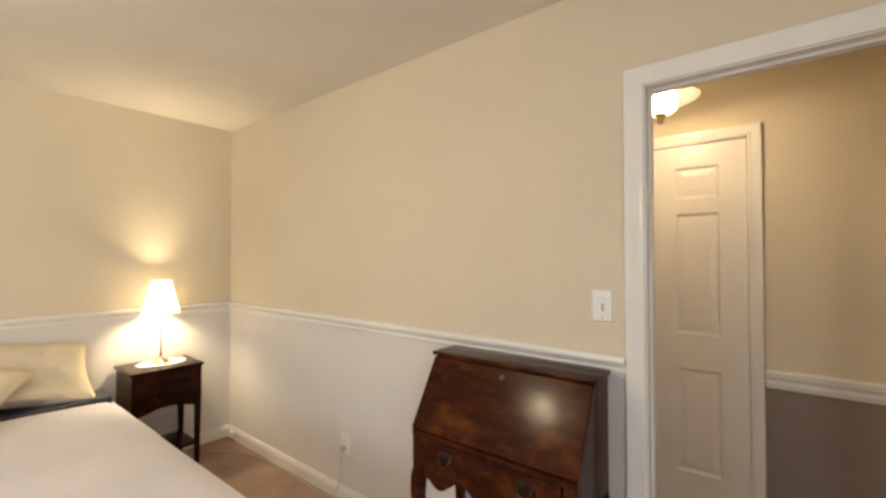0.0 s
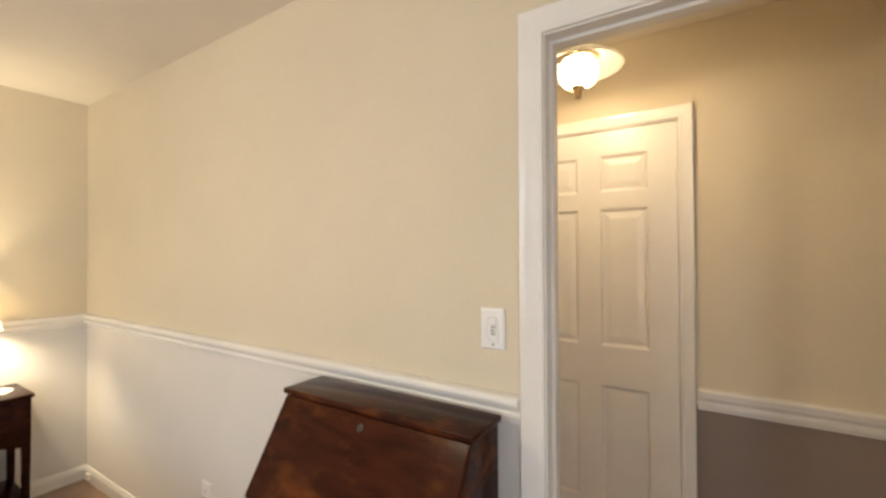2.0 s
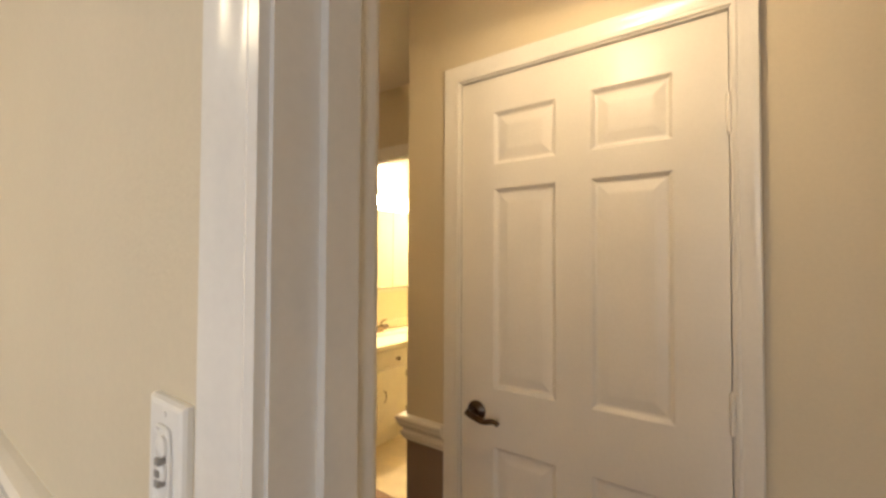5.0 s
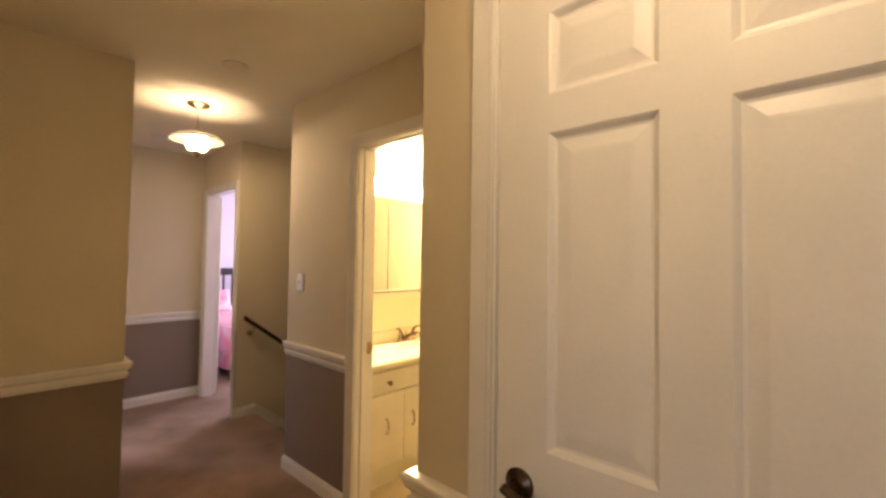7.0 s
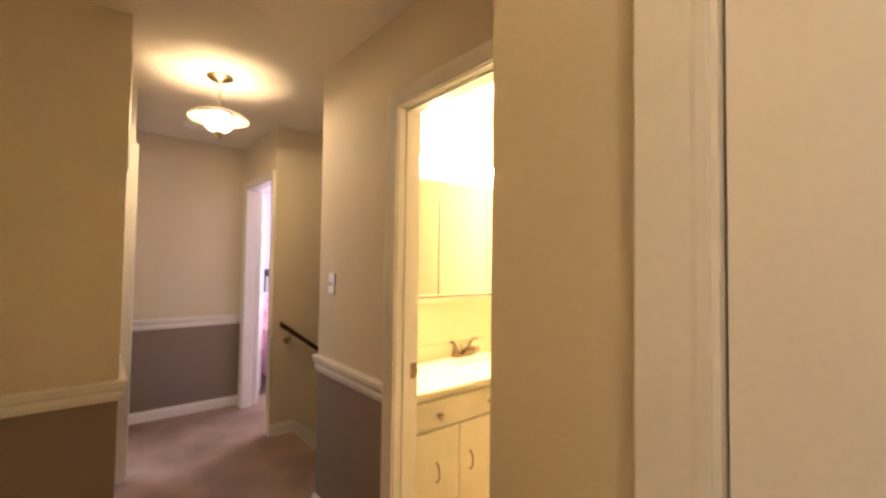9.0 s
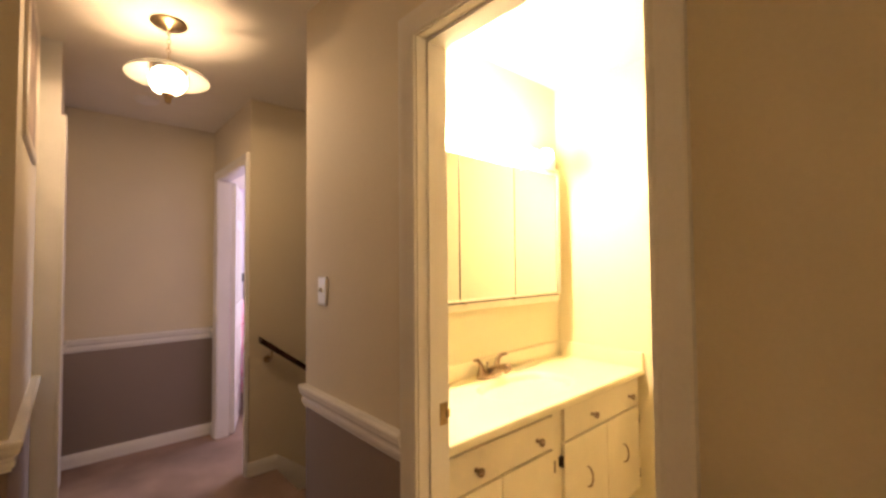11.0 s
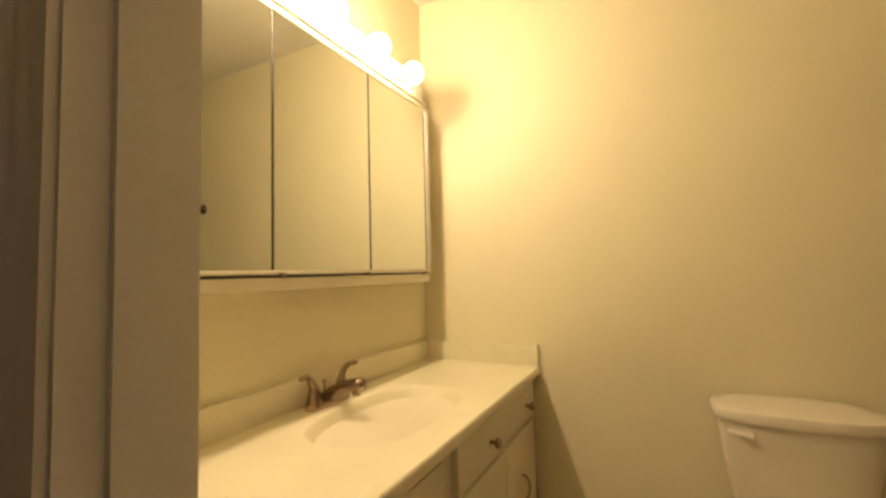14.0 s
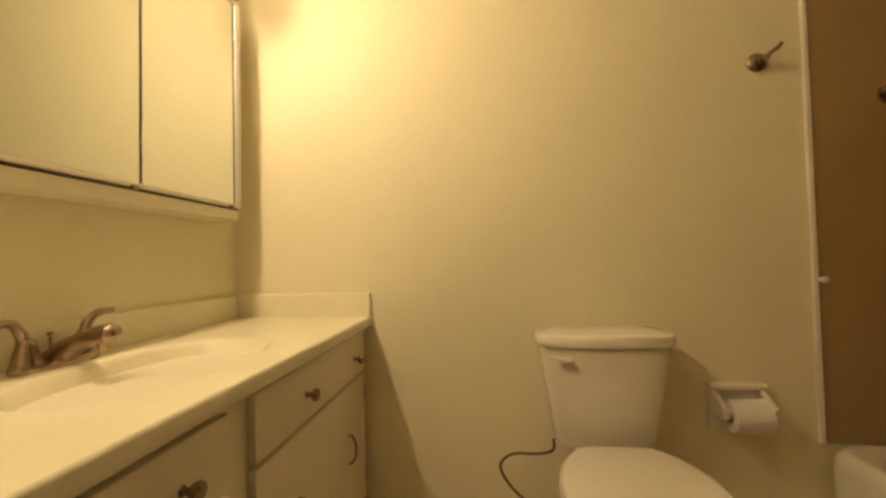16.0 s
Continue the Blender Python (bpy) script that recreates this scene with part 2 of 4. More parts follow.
def finish(name, bm, mats, parent=None, smooth=False):
    bmesh.ops.recalc_face_normals(bm, faces=bm.faces)
    every = not any(f.smooth for f in bm.faces) and len(bm.faces) > 500
    for f in bm.faces:
        f.smooth = smooth and (f.smooth or every)
    me = bpy.data.meshes.new(name)
    bm.to_mesh(me)
    bm.free()
    for m in (mats if isinstance(mats, (list, tuple)) else [mats]):
        me.materials.append(m)
    if smooth:
        me.set_sharp_from_angle(angle=radians(38))
    ob = new(name, me)
    ob.parent = parent
    return ob


def part(name, bm, mat, parent, label="", smooth=True):
    """Parts are drawn in world coordinates; the parent stands at its base."""
    ob = finish(name, bm, mat, parent, smooth)
    w = Matrix()
    p = parent
    chain = []
    while p is not None:
        chain.append(p.matrix_basis)
        p = p.parent
    for m in reversed(chain):
        w = w @ m
    ob.data.transform(w.inverted())
    return tagged(ob, label)


def thing(name, label, category, at=(0, 0, 0), group="", kind="", turn=0.0):
    ob = new(name)
    ob.empty_display_size = 0.1
    ob.matrix_basis = pose(*at, 0, 0, turn)
    return tagged(ob, label, category, group, kind)


def B():
    return bmesh.new()


def wall(name, axis, at, thick, a0, a1, openings=(), low=(None, None), mats=None, z0=0.0, z1=None, label="painted plaster wall", low_ends=True, end=None):
    """A wall whose low face lies at `at` and high face at at + thick on the other axis; mats: low upper, low lower, high upper, high lower."""
    z1 = z1 or H
    aa = sorted({a0, a1, *[v for o in openings for v in o[:2]]})
    zz = sorted({z0, z1, *[v for o in openings for v in o[2:]], *[v for v in low if v]})
    zz = [z for z in zz if z0 <= z <= z1]
    solid = {}
    for i in range(len(aa) - 1):
        for j in range(len(zz) - 1):
            ca, cz = (aa[i] + aa[i + 1]) / 2, (zz[j] + zz[j + 1]) / 2
            solid[i, j] = not any(o[0] < ca < o[1] and o[2] < cz < o[3] for o in openings)
    bm = bmesh.new()
    cache = {}

    def P(i, s, j):
        key = (i, s, j)
        if key not in cache:
            a, n = aa[i], at + (thick if s else 0)
            cache[key] = bm.verts.new((a, n, zz[j]) if axis == "x" else (n, a, zz[j]))
        return cache[key]

    for (i, j), s in solid.items():
        if not s:
            continue
        cz = (zz[j] + zz[j + 1]) / 2
        for side in (0, 1):
            f = bm.faces.new([P(i, side, j), P(i + 1, side, j), P(i + 1, side, j + 1), P(i, side, j + 1)])
            f.material_index = side * 2 + (1 if low[side] and cz < low[side] else 0)
        for di, dj, q in ((-1, 0, ((i, 0, j), (i, 1, j), (i, 1, j + 1), (i, 0, j + 1))),
                          (1, 0, ((i + 1, 0, j), (i + 1, 1, j), (i + 1, 1, j + 1), (i + 1, 0, j + 1))),
                          (0, -1, ((i, 0, j), (i + 1, 0, j), (i + 1, 1, j), (i, 1, j))),
                          (0, 1, ((i, 0, j + 1), (i + 1, 0, j + 1), (i + 1, 1, j + 1), (i, 1, j + 1)))):
            if not solid.get((i + di, j + dj), False):
                f = bm.faces.new([P(*k) for k in q])
                lowest = [v for v in low if v]
                f.material_index = (1 if low[0] else 3) if low_ends and lowest and cz < max(lowest) else 0
                if end:
                    f.material_index = 4
    ob = finish(name, bm, (mats or [CREAM, OFFWHITE, CREAM, GREY]) + ([end] if end else []))
    return tagged(ob, label, "wall", kind="structure")


def slab(name, mat, b, label, cat):
    bm = bmesh.new()
    box(bm, *b)
    return tagged(finish(name, bm, mat), label, cat, kind="structure")


# ---- plan ----
H = 2.44
RB, RH = 1.03, 0.802         # middle of the chair rails, bedroom and hall
DH = 2.03                    # door openings
YB, YB2 = 1.68, 1.78         # bedroom door wall
YC, YC2 = 2.715, 2.82        # closet wall
XJ, XJ2 = -0.784, -0.68      # jog
YW, YW2 = 3.33, 3.44         # bath wall
XS = -2.685                  # bath wall's outer corner at the stairs
XV = -2.445                  # bath's vanity wall face
YF = 4.86                    # bath's far wall
XL, YL = -2.72, 2.450        # outer corner where the hall narrows to the corridor
YD = 2.53                    # thicker stretch round the side room's door
XE, YP = -4.76, 3.445        # corridor end wall, wall of the pink room
XT = -3.82                   # stair wall face
XR = 0.30                    # bath's tub wall
HALL = [CREAM, GREY, CREAM, GREY]
BATHM = [BATHPAINT] * 4
wall("wall_bedroom_door", "x", YB, YB2 - YB, -3.21, 1.30, [(-0.02, 0.77, 0, DH + 0.005)], (RB, RH), label="cream wall with white chair rail and a doorway")
wall("wall_bedroom_left", "y", -3.21, 0.10, -2.7, YB, (), (None, RB), [CREAM, OFFWHITE, CREAM, OFFWHITE], label="cream bedroom wall with white chair rail")
# back opening is made up to go with the added fill light
wall("wall_bedroom_back", "x", -2.7, 0.10, -3.11, 1.30, [(-2.0, -0.4, 0.8, 2.1)], (None, RB), [CREAM, OFFWHITE, CREAM, OFFWHITE], label="cream bedroom wall with an assumed window opening")
wall("wall_bedroom_right", "y", 1.30, 0.10, -2.7, 3.44, [(-1.55, -0.05, 0.8, 2.1)], (RB, None), [CREAM, OFFWHITE, CREAM, OFFWHITE], label="cream bedroom wall with an assumed window opening")
wall("wall_closet", "x", YC, YC2 - YC, XJ, 1.30, [(-0.557, 0.238, 0, DH + 0.012)], (RH, None), HALL, label="cream and taupe hall wall with closet doorway")
wall("wall_jog", "y", XJ, XJ2 - XJ, YC2, YW, (), (RH, None), HALL, label="cream and taupe return wall")
wall("wall_bath", "x", YW, YW2 - YW, XS, XR + 0.1, [(-1.924, -1.25, 0, DH + 0.01)], (RH, None), [CREAM, GREY, BATHPAINT, BATHPAINT], label="cream and taupe wall with bathroom doorway", low_ends=False)
wall("wall_hall_left", "y", XL - 0.1, 0.10, YB2, YL, (), (None, RH), HALL, label="cream and taupe hall wall")
wall("wall_corridor_left", "x", YL - 0.1, 0.10, -3.67, XL - 0.1, (), (None, RH), HALL, label="cream and taupe corridor wall")
wall("wall_corridor_door", "x", YL - 0.1, YD - YL + 0.1, XE, -3.67, [(-4.45, -3.74, 0, DH)], (None, RH), HALL, label="cream and taupe corridor wall with a doorway", end=TRIM)
wall("wall_corridor_end", "y", XE - 0.1, 0.10, YL - 0.1, YP, (), (None, RH), HALL, label="cream and taupe corridor end wall")
wall("wall_pink_room", "x", YP, 0.08, -7.3, XT, [(-4.612, -3.895, 0, DH)], (RH, None), [CREAM, GREY, PINKPAINT, PINKPAINT], label="wall with doorway to the pink bedroom", low_ends=False)
wall("wall_stair", "y", XT - 0.1, 0.10, YP + 0.08, 7.0, (), (None, None), [PINKPAINT, PINKPAINT, CREAM, CREAM], z0=-2.6, label="cream stairwell wall")
wall("wall_stair_end", "x", 7.0, 0.10, -3.92, XV, (), z0=-2.6, mats=[CREAM] * 4, label="cream stairwell end wall")
wall("wall_bath_left", "y", XS, XV - XS, YW2, 7.0, (), (None, None), [CREAM, CREAM, BATHPAINT, BATHPAINT], z0=0.0, label="warm cream wall behind the vanity")
slab("wall_stair_lower", CREAM, (XS, XV, YW2, 7.0, -2.6, -0.002), "cream lower stairwell wall", "wall")
wall("wall_bath_far", "x", YF, 0.10, XV, XR + 0.1, (), mats=BATHM, label="warm cream bathroom wall")
wall("wall_bath_right", "y", XR, 0.10, YW2, YF, (), mats=BATHM, label="bathroom wall at the tub")
wall("wall_pink_far", "x", 6.3, 0.10, -7.3, XT - 0.1, [(-6.4, -4.8, 0.8, 2.1)], mats=[PINKPAINT] * 4, label="lilac wall with a window opening")
wall("wall_pink_left", "y", -7.4, 0.10, YP, 6.4, (), mats=[PINKPAINT] * 4, label="lilac bedroom wall")
wall("wall_left_room_far", "y", -6.5, 0.10, -0.6, YL - 0.1, [(0.4, 1.6, 0.8, 2.1)], label="cream wall with a window opening")
wall("wall_left_room_back", "x", -0.7, 0.10, -6.5, -3.21, (), label="cream wall")
wall("wall_left_room_side", "x", YL - 0.1, 0.10, -6.5, XE - 0.1, (), mats=[CREAM] * 4, label="cream wall")
wall("wall_left_room_right", "x", YB2, 0.06, -3.21, XL - 0.1, (), label="cream wall")
bm = B()
box(bm, -7.5, 1.5, -2.8, YP, -0.15, 0)
box(bm, XT, XS, YP, YP + 0.175, -0.15, 0)
box(bm, -7.5, XT - 0.1, YP, 6.5, -0.15, 0)
tagged(finish("floor", bm, CARPET), "tan cut-pile carpet", "floor", kind="structure")
slab("floor_bath", VINYL, (XV, XR + 0.1, YW + 0.06, YF, -0.1, 0.004), "pale sheet vinyl bathroom floor", "floor")
slab("ceiling", CEIL, (-7.5, 1.5, -2.8, 7.2, H, H + 0.15), "off-white painted ceiling", "ceiling")
slab("floor_lower", CARPET, (-3.95, XS, YP, 7.1, -2.75, -2.6), "carpet at the foot of the stairs", "floor")

# stairs going down beside the bathroom
st = thing("staircase", "carpeted staircase leading down from the corridor", "staircase", (-3.25, YP, 0), kind="structure")
for i in range(13):
    bm = B()
    y0, zt = YP + 0.16 + 0.25 * i, -0.19 * (i + 1)
    box(bm, XT, XS, y0, y0 + 0.275, zt - 0.19, zt, 0.012)
    part("step", bm, CARPET, st)

# ---- mouldings ----
RAIL = [(0, -0.045), (0.009, -0.045), (0.010, -0.037), (0.015, -0.033), (0.018, -0.025), (0.018, -0.015), (0.012, -0.011), (0.012, -0.003), (0.020, 0.003), (0.027, 0.013), (0.028, 0.025), (0.032, 0.029), (0.032, 0.039), (0.025, 0.045), (0, 0.045)]
SLIM = [(0, -0.036), (0.008, -0.036), (0.010, -0.024), (0.018, -0.018), (0.019, -0.008), (0.015, -0.003), (0.022, 0.006), (0.031, 0.014), (0.036, 0.024), (0.035, 0.033), (0.028, 0.040), (0.012, 0.043), (0, 0.043)]
BASE = [(0, 0), (0.014, 0), (0.014, 0.060), (0.010, 0.074), (0.005, 0.086), (0, 0.088)]


def moulding(name, path, profile, z, side, label):
    bm = B()
    sweep(bm, path, [(o, h + z) for o, h in profile], lambda a, b, h: (a, b, h), side)
    return tagged(finish(name, bm, TRIM), label, "moulding", kind="structure")


# bedroom
moulding("chair_rail_bedroom", [(-0.085, YB), (-3.11, YB), (-3.11, -2.6)], SLIM, RB, 1, "white painted chair rail")
moulding("baseboard_bedroom", [(-0.085, YB), (-3.11, YB), (-3.11, -2.6)], BASE, 0, 1, "white painted baseboard")
# hall
moulding("chair_rail_hall_right", [(0.29, YC), (1.30, YC)], RAIL, RH + 0.028, -1, "white painted chair rail")
moulding("baseboard_hall_right", [(0.29, YC), (1.30, YC)], BASE, 0, -1, "white painted baseboard")
moulding("chair_rail_jog", [(-0.605, YC), (XJ, YC), (XJ, YW), (-1.192, YW)], RAIL, RH, 1, "white chair rail round a wall corner")
moulding("baseboard_jog", [(-0.605, YC), (XJ, YC), (XJ, YW), (-1.192, YW)], BASE, 0, 1, "white baseboard round a wall corner")
moulding("chair_rail_bath", [(-1.975, YW), (XS - 0.003, YW)], RAIL, RH, 1, "white chair rail with a returned end")
moulding("baseboard_bath", [(-1.975, YW), (XS, YW), (XS, YW + 0.10)], BASE, 0, 1, "white painted baseboard")
moulding("chair_rail_left", [(XL, YB2), (XL, YL), (-3.67, YL)], RAIL, RH, -1, "white chair rail round a wall corner")
moulding("baseboard_left", [(XL, YB2), (XL, YL), (-3.67, YL)], BASE, 0, -1, "white baseboard round a wall corner")
moulding("chair_rail_end", [(-4.52, YD), (XE, YD), (XE, YP), (-4.672, YP)], RAIL, RH + 0.008, -1, "white chair rail on the end wall")
moulding("baseboard_end", [(-4.52, YD), (XE, YD), (XE, YP), (-4.672, YP)], BASE, 0, -1, "white baseboard on the end wall")
moulding("chair_rail_stub", [(-3.835, YP), (XT, YP)], RAIL, RH, -1, "short end of white chair rail")
moulding("baseboard_stair", [(-3.835, YP), (XT, YP), (XT, YP + 0.18)], BASE, 0, -1, "white baseboard at the stair corner")
moulding("baseboard_bath_far", [(-1.96, YF), (-0.46, YF)], BASE, 0.004, -1, "cream bathroom baseboard")
bm = B()
y0, y1 = YP + 0.18, YP + 3.4
loft(bm, [[(XT, y0, z), (XT + 0.014, y0, z), (XT + 0.014, y1, z - (y1 - y0) * 0.76), (XT, y1, z - (y1 - y0) * 0.76)] for z in (-0.20, 0.088)])
tagged(finish("stair_skirt", bm, TRIM), "white sloping stair skirt board", "moulding", kind="structure")

CASING = [(0, 0), (0, 0.010), (0.008, 0.013), (0.014, 0.011), (0.022, 0.014), (0.040, 0.016), (0.048, 0.020), (0.060, 0.021), (0.064, 0.017), (0.064, 0)]


def doorway(name, axis, n0, n1, a0, a1, top, label, stop=None, near=True, far=True, wide=1.0, both=True):
    """Jamb lining and casings of a door opening a0..a1 in a wall between n0 and n1."""
    ob = thing(name, label, "door frame", ((a0 + a1) / 2, n0, 0) if axis == "x" else (n0, (a0 + a1) / 2, 0), kind="structure")

    def put(a, n, z):
        return (a, n, z) if axis == "x" else (n, a, z)

    bm = B()
    sweep(bm, [(a0, 0), (a0, top), (a1, top), (a1, 0)], [(0, n0 - 0.001), (0.012, n0 - 0.001), (0.012, n1 + 0.001), (0, n1 + 0.001)], lambda a, z, n: put(a, n, z), 1)
    part("jamb", bm, TRIM, ob, smooth=False)
    if stop is not None:
        bm = B()
        sweep(bm, [(a0, 0), (a0, top), (a1, top), (a1, 0)][:4 if both else 3], [(0, stop), (-0.009, stop), (-0.009, stop + 0.034), (0, stop + 0.034)], lambda a, z, n: put(a, n, z), 1)
        part("door_stop_strip", bm, TRIM, ob, smooth=False)
    for use, face, sg in ((near, n0, -1), (far, n1, 1)):
        if use:
            bm = B()
            sweep(bm, [(a0 - 0.005, 0), (a0 - 0.005, top + 0.005), (a1 + 0.005, top + 0.005), (a1 + 0.005, 0)], [(o * wide, h) for o, h in CASING], lambda a, z, h: put(a, face + sg * h, z), 1)
            part("casing", bm, TRIM, ob)
    return ob


bed_frame = doorway("door_frame_bedroom", "x", YB, YB2, -0.017, 0.758, 2.02, "white moulded bedroom door casing", stop=YB + 0.040)
doorway("door_frame_closet", "x", YC, YC2, -0.545, 0.226, 2.035, "white moulded closet door casing", stop=YC + 0.046, far=False, wide=0.84)
bath_frame = doorway("door_frame_bath", "x", YW, YW2, -1.912, -1.262, 2.02, "white moulded bathroom door casing", stop=YW + 0.035, both=False)
doorway("door_frame_pink", "x", YP, YP + 0.08, -4.600, -3.907, 2.02, "white door casing to the pink bedroom")
doorway("door_frame_left", "x", YL - 0.1, YD, -4.438, -3.752, 2.02, "white door casing of the corridor side room")
bm = B()
box(bm, -1.912, -1.908, YW + 0.078, YW + 0.106, 0.865, 0.93, 0.001)
box(bm, -1.909, -1.904, YW + 0.100, YW + 0.112, 0.885, 0.91, 0.001)
part("strike_plate", bm, BRASS, bath_frame, "worn brass strike plate")


# ---- doors ----
def panel_door(name, label, w, h, t, xs, zs, m, mat):
    """A six-panel door in its own frame: x along the leaf from 0, y through its thickness, z up."""
    ob = thing(name, label, "door", kind="structure")
    aa = sorted({0, w, *[v for x in xs for v in x]})
    zz = sorted({0, h, *[v for z in zs for v in z]})
    bm = B()
    cache = {}

    def P(i, s, j):
        if (i, s, j) not in cache:
            cache[i, s, j] = bm.verts.new((aa[i], t * s, zz[j]))
        return cache[i, s, j]

    def full(i, j):
        if not (0 <= i < len(aa) - 1 and 0 <= j < len(zz) - 1):
            return False
        ca, cz = (aa[i] + aa[i + 1]) / 2, (zz[j] + zz[j + 1]) / 2
        return not (any(a < ca < b for a, b in xs) and any(a < cz < b for a, b in zs))

    for i in range(len(aa) - 1):
        for j in range(len(zz) - 1):
            if not full(i, j):
                continue
            for s in (0, 1):
                bm.faces.new([P(i, s, j), P(i + 1, s, j), P(i + 1, s, j + 1), P(i, s, j + 1)])
            for di, dj, q in ((-1, 0, ((i, 0, j), (i, 1, j), (i, 1, j + 1), (i, 0, j + 1))), (1, 0, ((i + 1, 0, j), (i + 1, 1, j), (i + 1, 1, j + 1), (i + 1, 0, j + 1))),
                              (0, -1, ((i, 0, j), (i + 1, 0, j), (i + 1, 1, j), (i, 1, j))), (0, 1, ((i, 0, j + 1), (i + 1, 0, j + 1), (i + 1, 1, j + 1), (i, 1, j + 1)))):
                if not full(i + di, j + dj):
                    bm.faces.new([P(*k) for k in q])
    part("leaf", bm, mat, ob, smooth=False)
    for x0, x1 in xs:
        for z0, z1 in zs:
            bm = B()
            rings = []
            steps = [(0.0, 0.0), (0.004, 0.003), (0.011, 0.011), (0.017, 0.012), (0.024, 0.0105), (0.044, 0.0065), (0.050, 0.0060)]
            for o, d in reversed(steps):
                rings.append([(x0 + o, d, z0 + o), (x1 - o, d, z0 + o), (x1 - o, d, z1 - o), (x0 + o, d, z1 - o)])
            for o, d in steps:
                rings.append([(x0 + o, t - d, z0 + o), (x1 - o, t - d, z0 + o), (x1 - o, t - d, z1 - o), (x0 + o, t - d, z1 - o)])
            loft(bm, rings)
            part("panel", bm, mat, ob, smooth=False)
    ob.matrix_basis = m
    return ob


ZS = [(0.255, 0.812), (1.000, 1.654), (1.735, 1.909)]
closet_door = panel_door("door_closet", "closed white six-panel closet door", 0.765, 2.025, 0.035, [(0.122, 0.333), (0.437, 0.646)], ZS,
                         pose(-0.542, YC + 0.008, 0.006), DOORPAINT)


def lever(parent, x, y, z):
    """A curved lever on a round rose; it stands out towards -y."""
    bm = B()
    lathe(bm, [(0, 0), (0.033, 0), (0.034, 0.004), (0.030, 0.008), (0.020, 0.011), (0.016, 0.016), (0, 0.016)], pose(x, y, z, 90), 28)
    rose = part("rose", bm, BRONZE, parent, "dark bronze door rose")
    bm = B()
    tube(bm, [(x, y - 0.012, z), (x, y - 0.03, z), (x, y - 0.048, z)], [0.011, 0.010, 0.012], 14)
    tube(bm, curve([(x - 0.012, y - 0.048, z + 0.006), (x + 0.02, y - 0.050, z - 0.004), (x + 0.055, y - 0.052, z - 0.010), (x + 0.088, y - 0.048, z - 0.004), (x + 0.105, y - 0.044, z - 0.012)], 6),
         [0.010] * 6 + [0.010] * 6 + [0.0085] * 6 + [0.008] * 6 + [0.0095], 12)
    part("lever_handle", bm, BRONZE, rose, "dark bronze lever handle")


lever(closet_door, -0.482, YC + 0.008, 0.922)
for z in (0.22, 1.02, 1.735):
    bm = B()
    tube(bm, [(0.2245, YC + 0.002, z), (0.2245, YC + 0.002, z + 0.09)], 0.0065, 12)
    box(bm, 0.212, 0.2235, YC + 0.0055, YC + 0.0075, z, z + 0.09)
    tube(bm, [(0.2245, YC + 0.002, z - 0.006), (0.2245, YC + 0.002, z + 0.096)], 0.0045, 10)
    part("hinge", bm, DOORPAINT, closet_door, "painted-over butt hinge")
pink_door = panel_door("door_pink", "open white door folded back into the pink bedroom", 0.63, 2.01, 0.035, [(0.10, 0.275), (0.355, 0.53)], ZS,
                       pose(-4.61, YP + 0.13, 0.008, 0, 0, 160), DOORPAINT)
bm = B()
lathe(bm, [(0, 0), (0.026, 0), (0.027, 0.005), (0.012, 0.010), (0.010, 0.022), (0.022, 0.030), (0.028, 0.040), (0.022, 0.052), (0, 0.056)],
      pink_door.matrix_basis @ pose(0.592, 0.035, 0.90, -90), 12)
part("knob", bm, NICKEL, pink_door, "faceted bright door knob")

# ---- things in the bedroom ----
# secretary desk with a sloping front
X0, X1 = -0.808, -0.140
desk = thing("secretary_desk", "dark mahogany slant-front secretary desk against the wall", "desk", (-0.474, 1.5, 0))
bm = B()
box(bm, X0 - 0.012, X1 + 0.012, 1.480, YB - 0.038, 1.006, 1.024, 0.005)
part("top", bm, WOOD, desk)
for xa, xb in ((X0, X0 + 0.020), (X1 - 0.020, X1)):
    bm = B()
    prof = [(1.345, 0.60), (1.345, 0.742), (1.368, 0.765), (1.392, 0.800), (1.410, 0.84), (1.448, 0.905), (1.466, 0.940), (1.505, 1.006), (YB - 0.038, 1.006), (YB - 0.038, 0.60)]
    loft(bm, [[(xa, y, z) for y, z in prof], [(xb, y, z) for y, z in prof]])
    part("side_panel", bm, WOOD, desk, smooth=False)
bm = B()
slope = Vector((0, 1.487 - 1.338, 1.004 - 0.748)).normalized()
nrm = Vector((0, -slope.z, slope.y))
rings = []
for k, (o, e) in enumerate(((0.0, 0.004), (0.004, 0.0), (0.014, 0.0), (0.018, 0.004))):
    a, b = Vector((0, 1.338, 0.748)) + slope * e - nrm * (0.018 - o), Vector((0, 1.487, 1.004)) - slope * e - nrm * (0.018 - o)
    rings.append([(X0 - 0.004 + e, a.y, a.z), (X1 + 0.004 - e, a.y, a.z), (X1 + 0.004 - e, b.y, b.z), (X0 - 0.004 + e, b.y, b.z)])
loft(bm, rings)
front = part("slant_front", bm, WOOD, desk, "scuffed sloping writing flap")
bm = B()
esc = Vector((-0.474, 1.487, 1.004)) - slope * 0.035
rot = Matrix.Translation(esc) @ nrm.to_track_quat("Z", "Y").to_matrix().to_4x4()
lathe(bm, [(0, 0), (0.011, 0), (0.010, 0.002), (0.005, 0.003), (0, 0.002)], rot, 16)
part("key_escutcheon", bm, BLACKWOOD, front, "small dark keyhole plate")
bm = B()
box(bm, X0 + 0.018, X1 - 0.018, 1.36, YB - 0.03, 0.735, 0.747, 0.002)
box(bm, X0 + 0.018, X1 - 0.018, YB - 0.055, YB - 0.04, 0.60, 1.006)
part("carcass", bm, WOOD, desk, smooth=False)
bm = B()
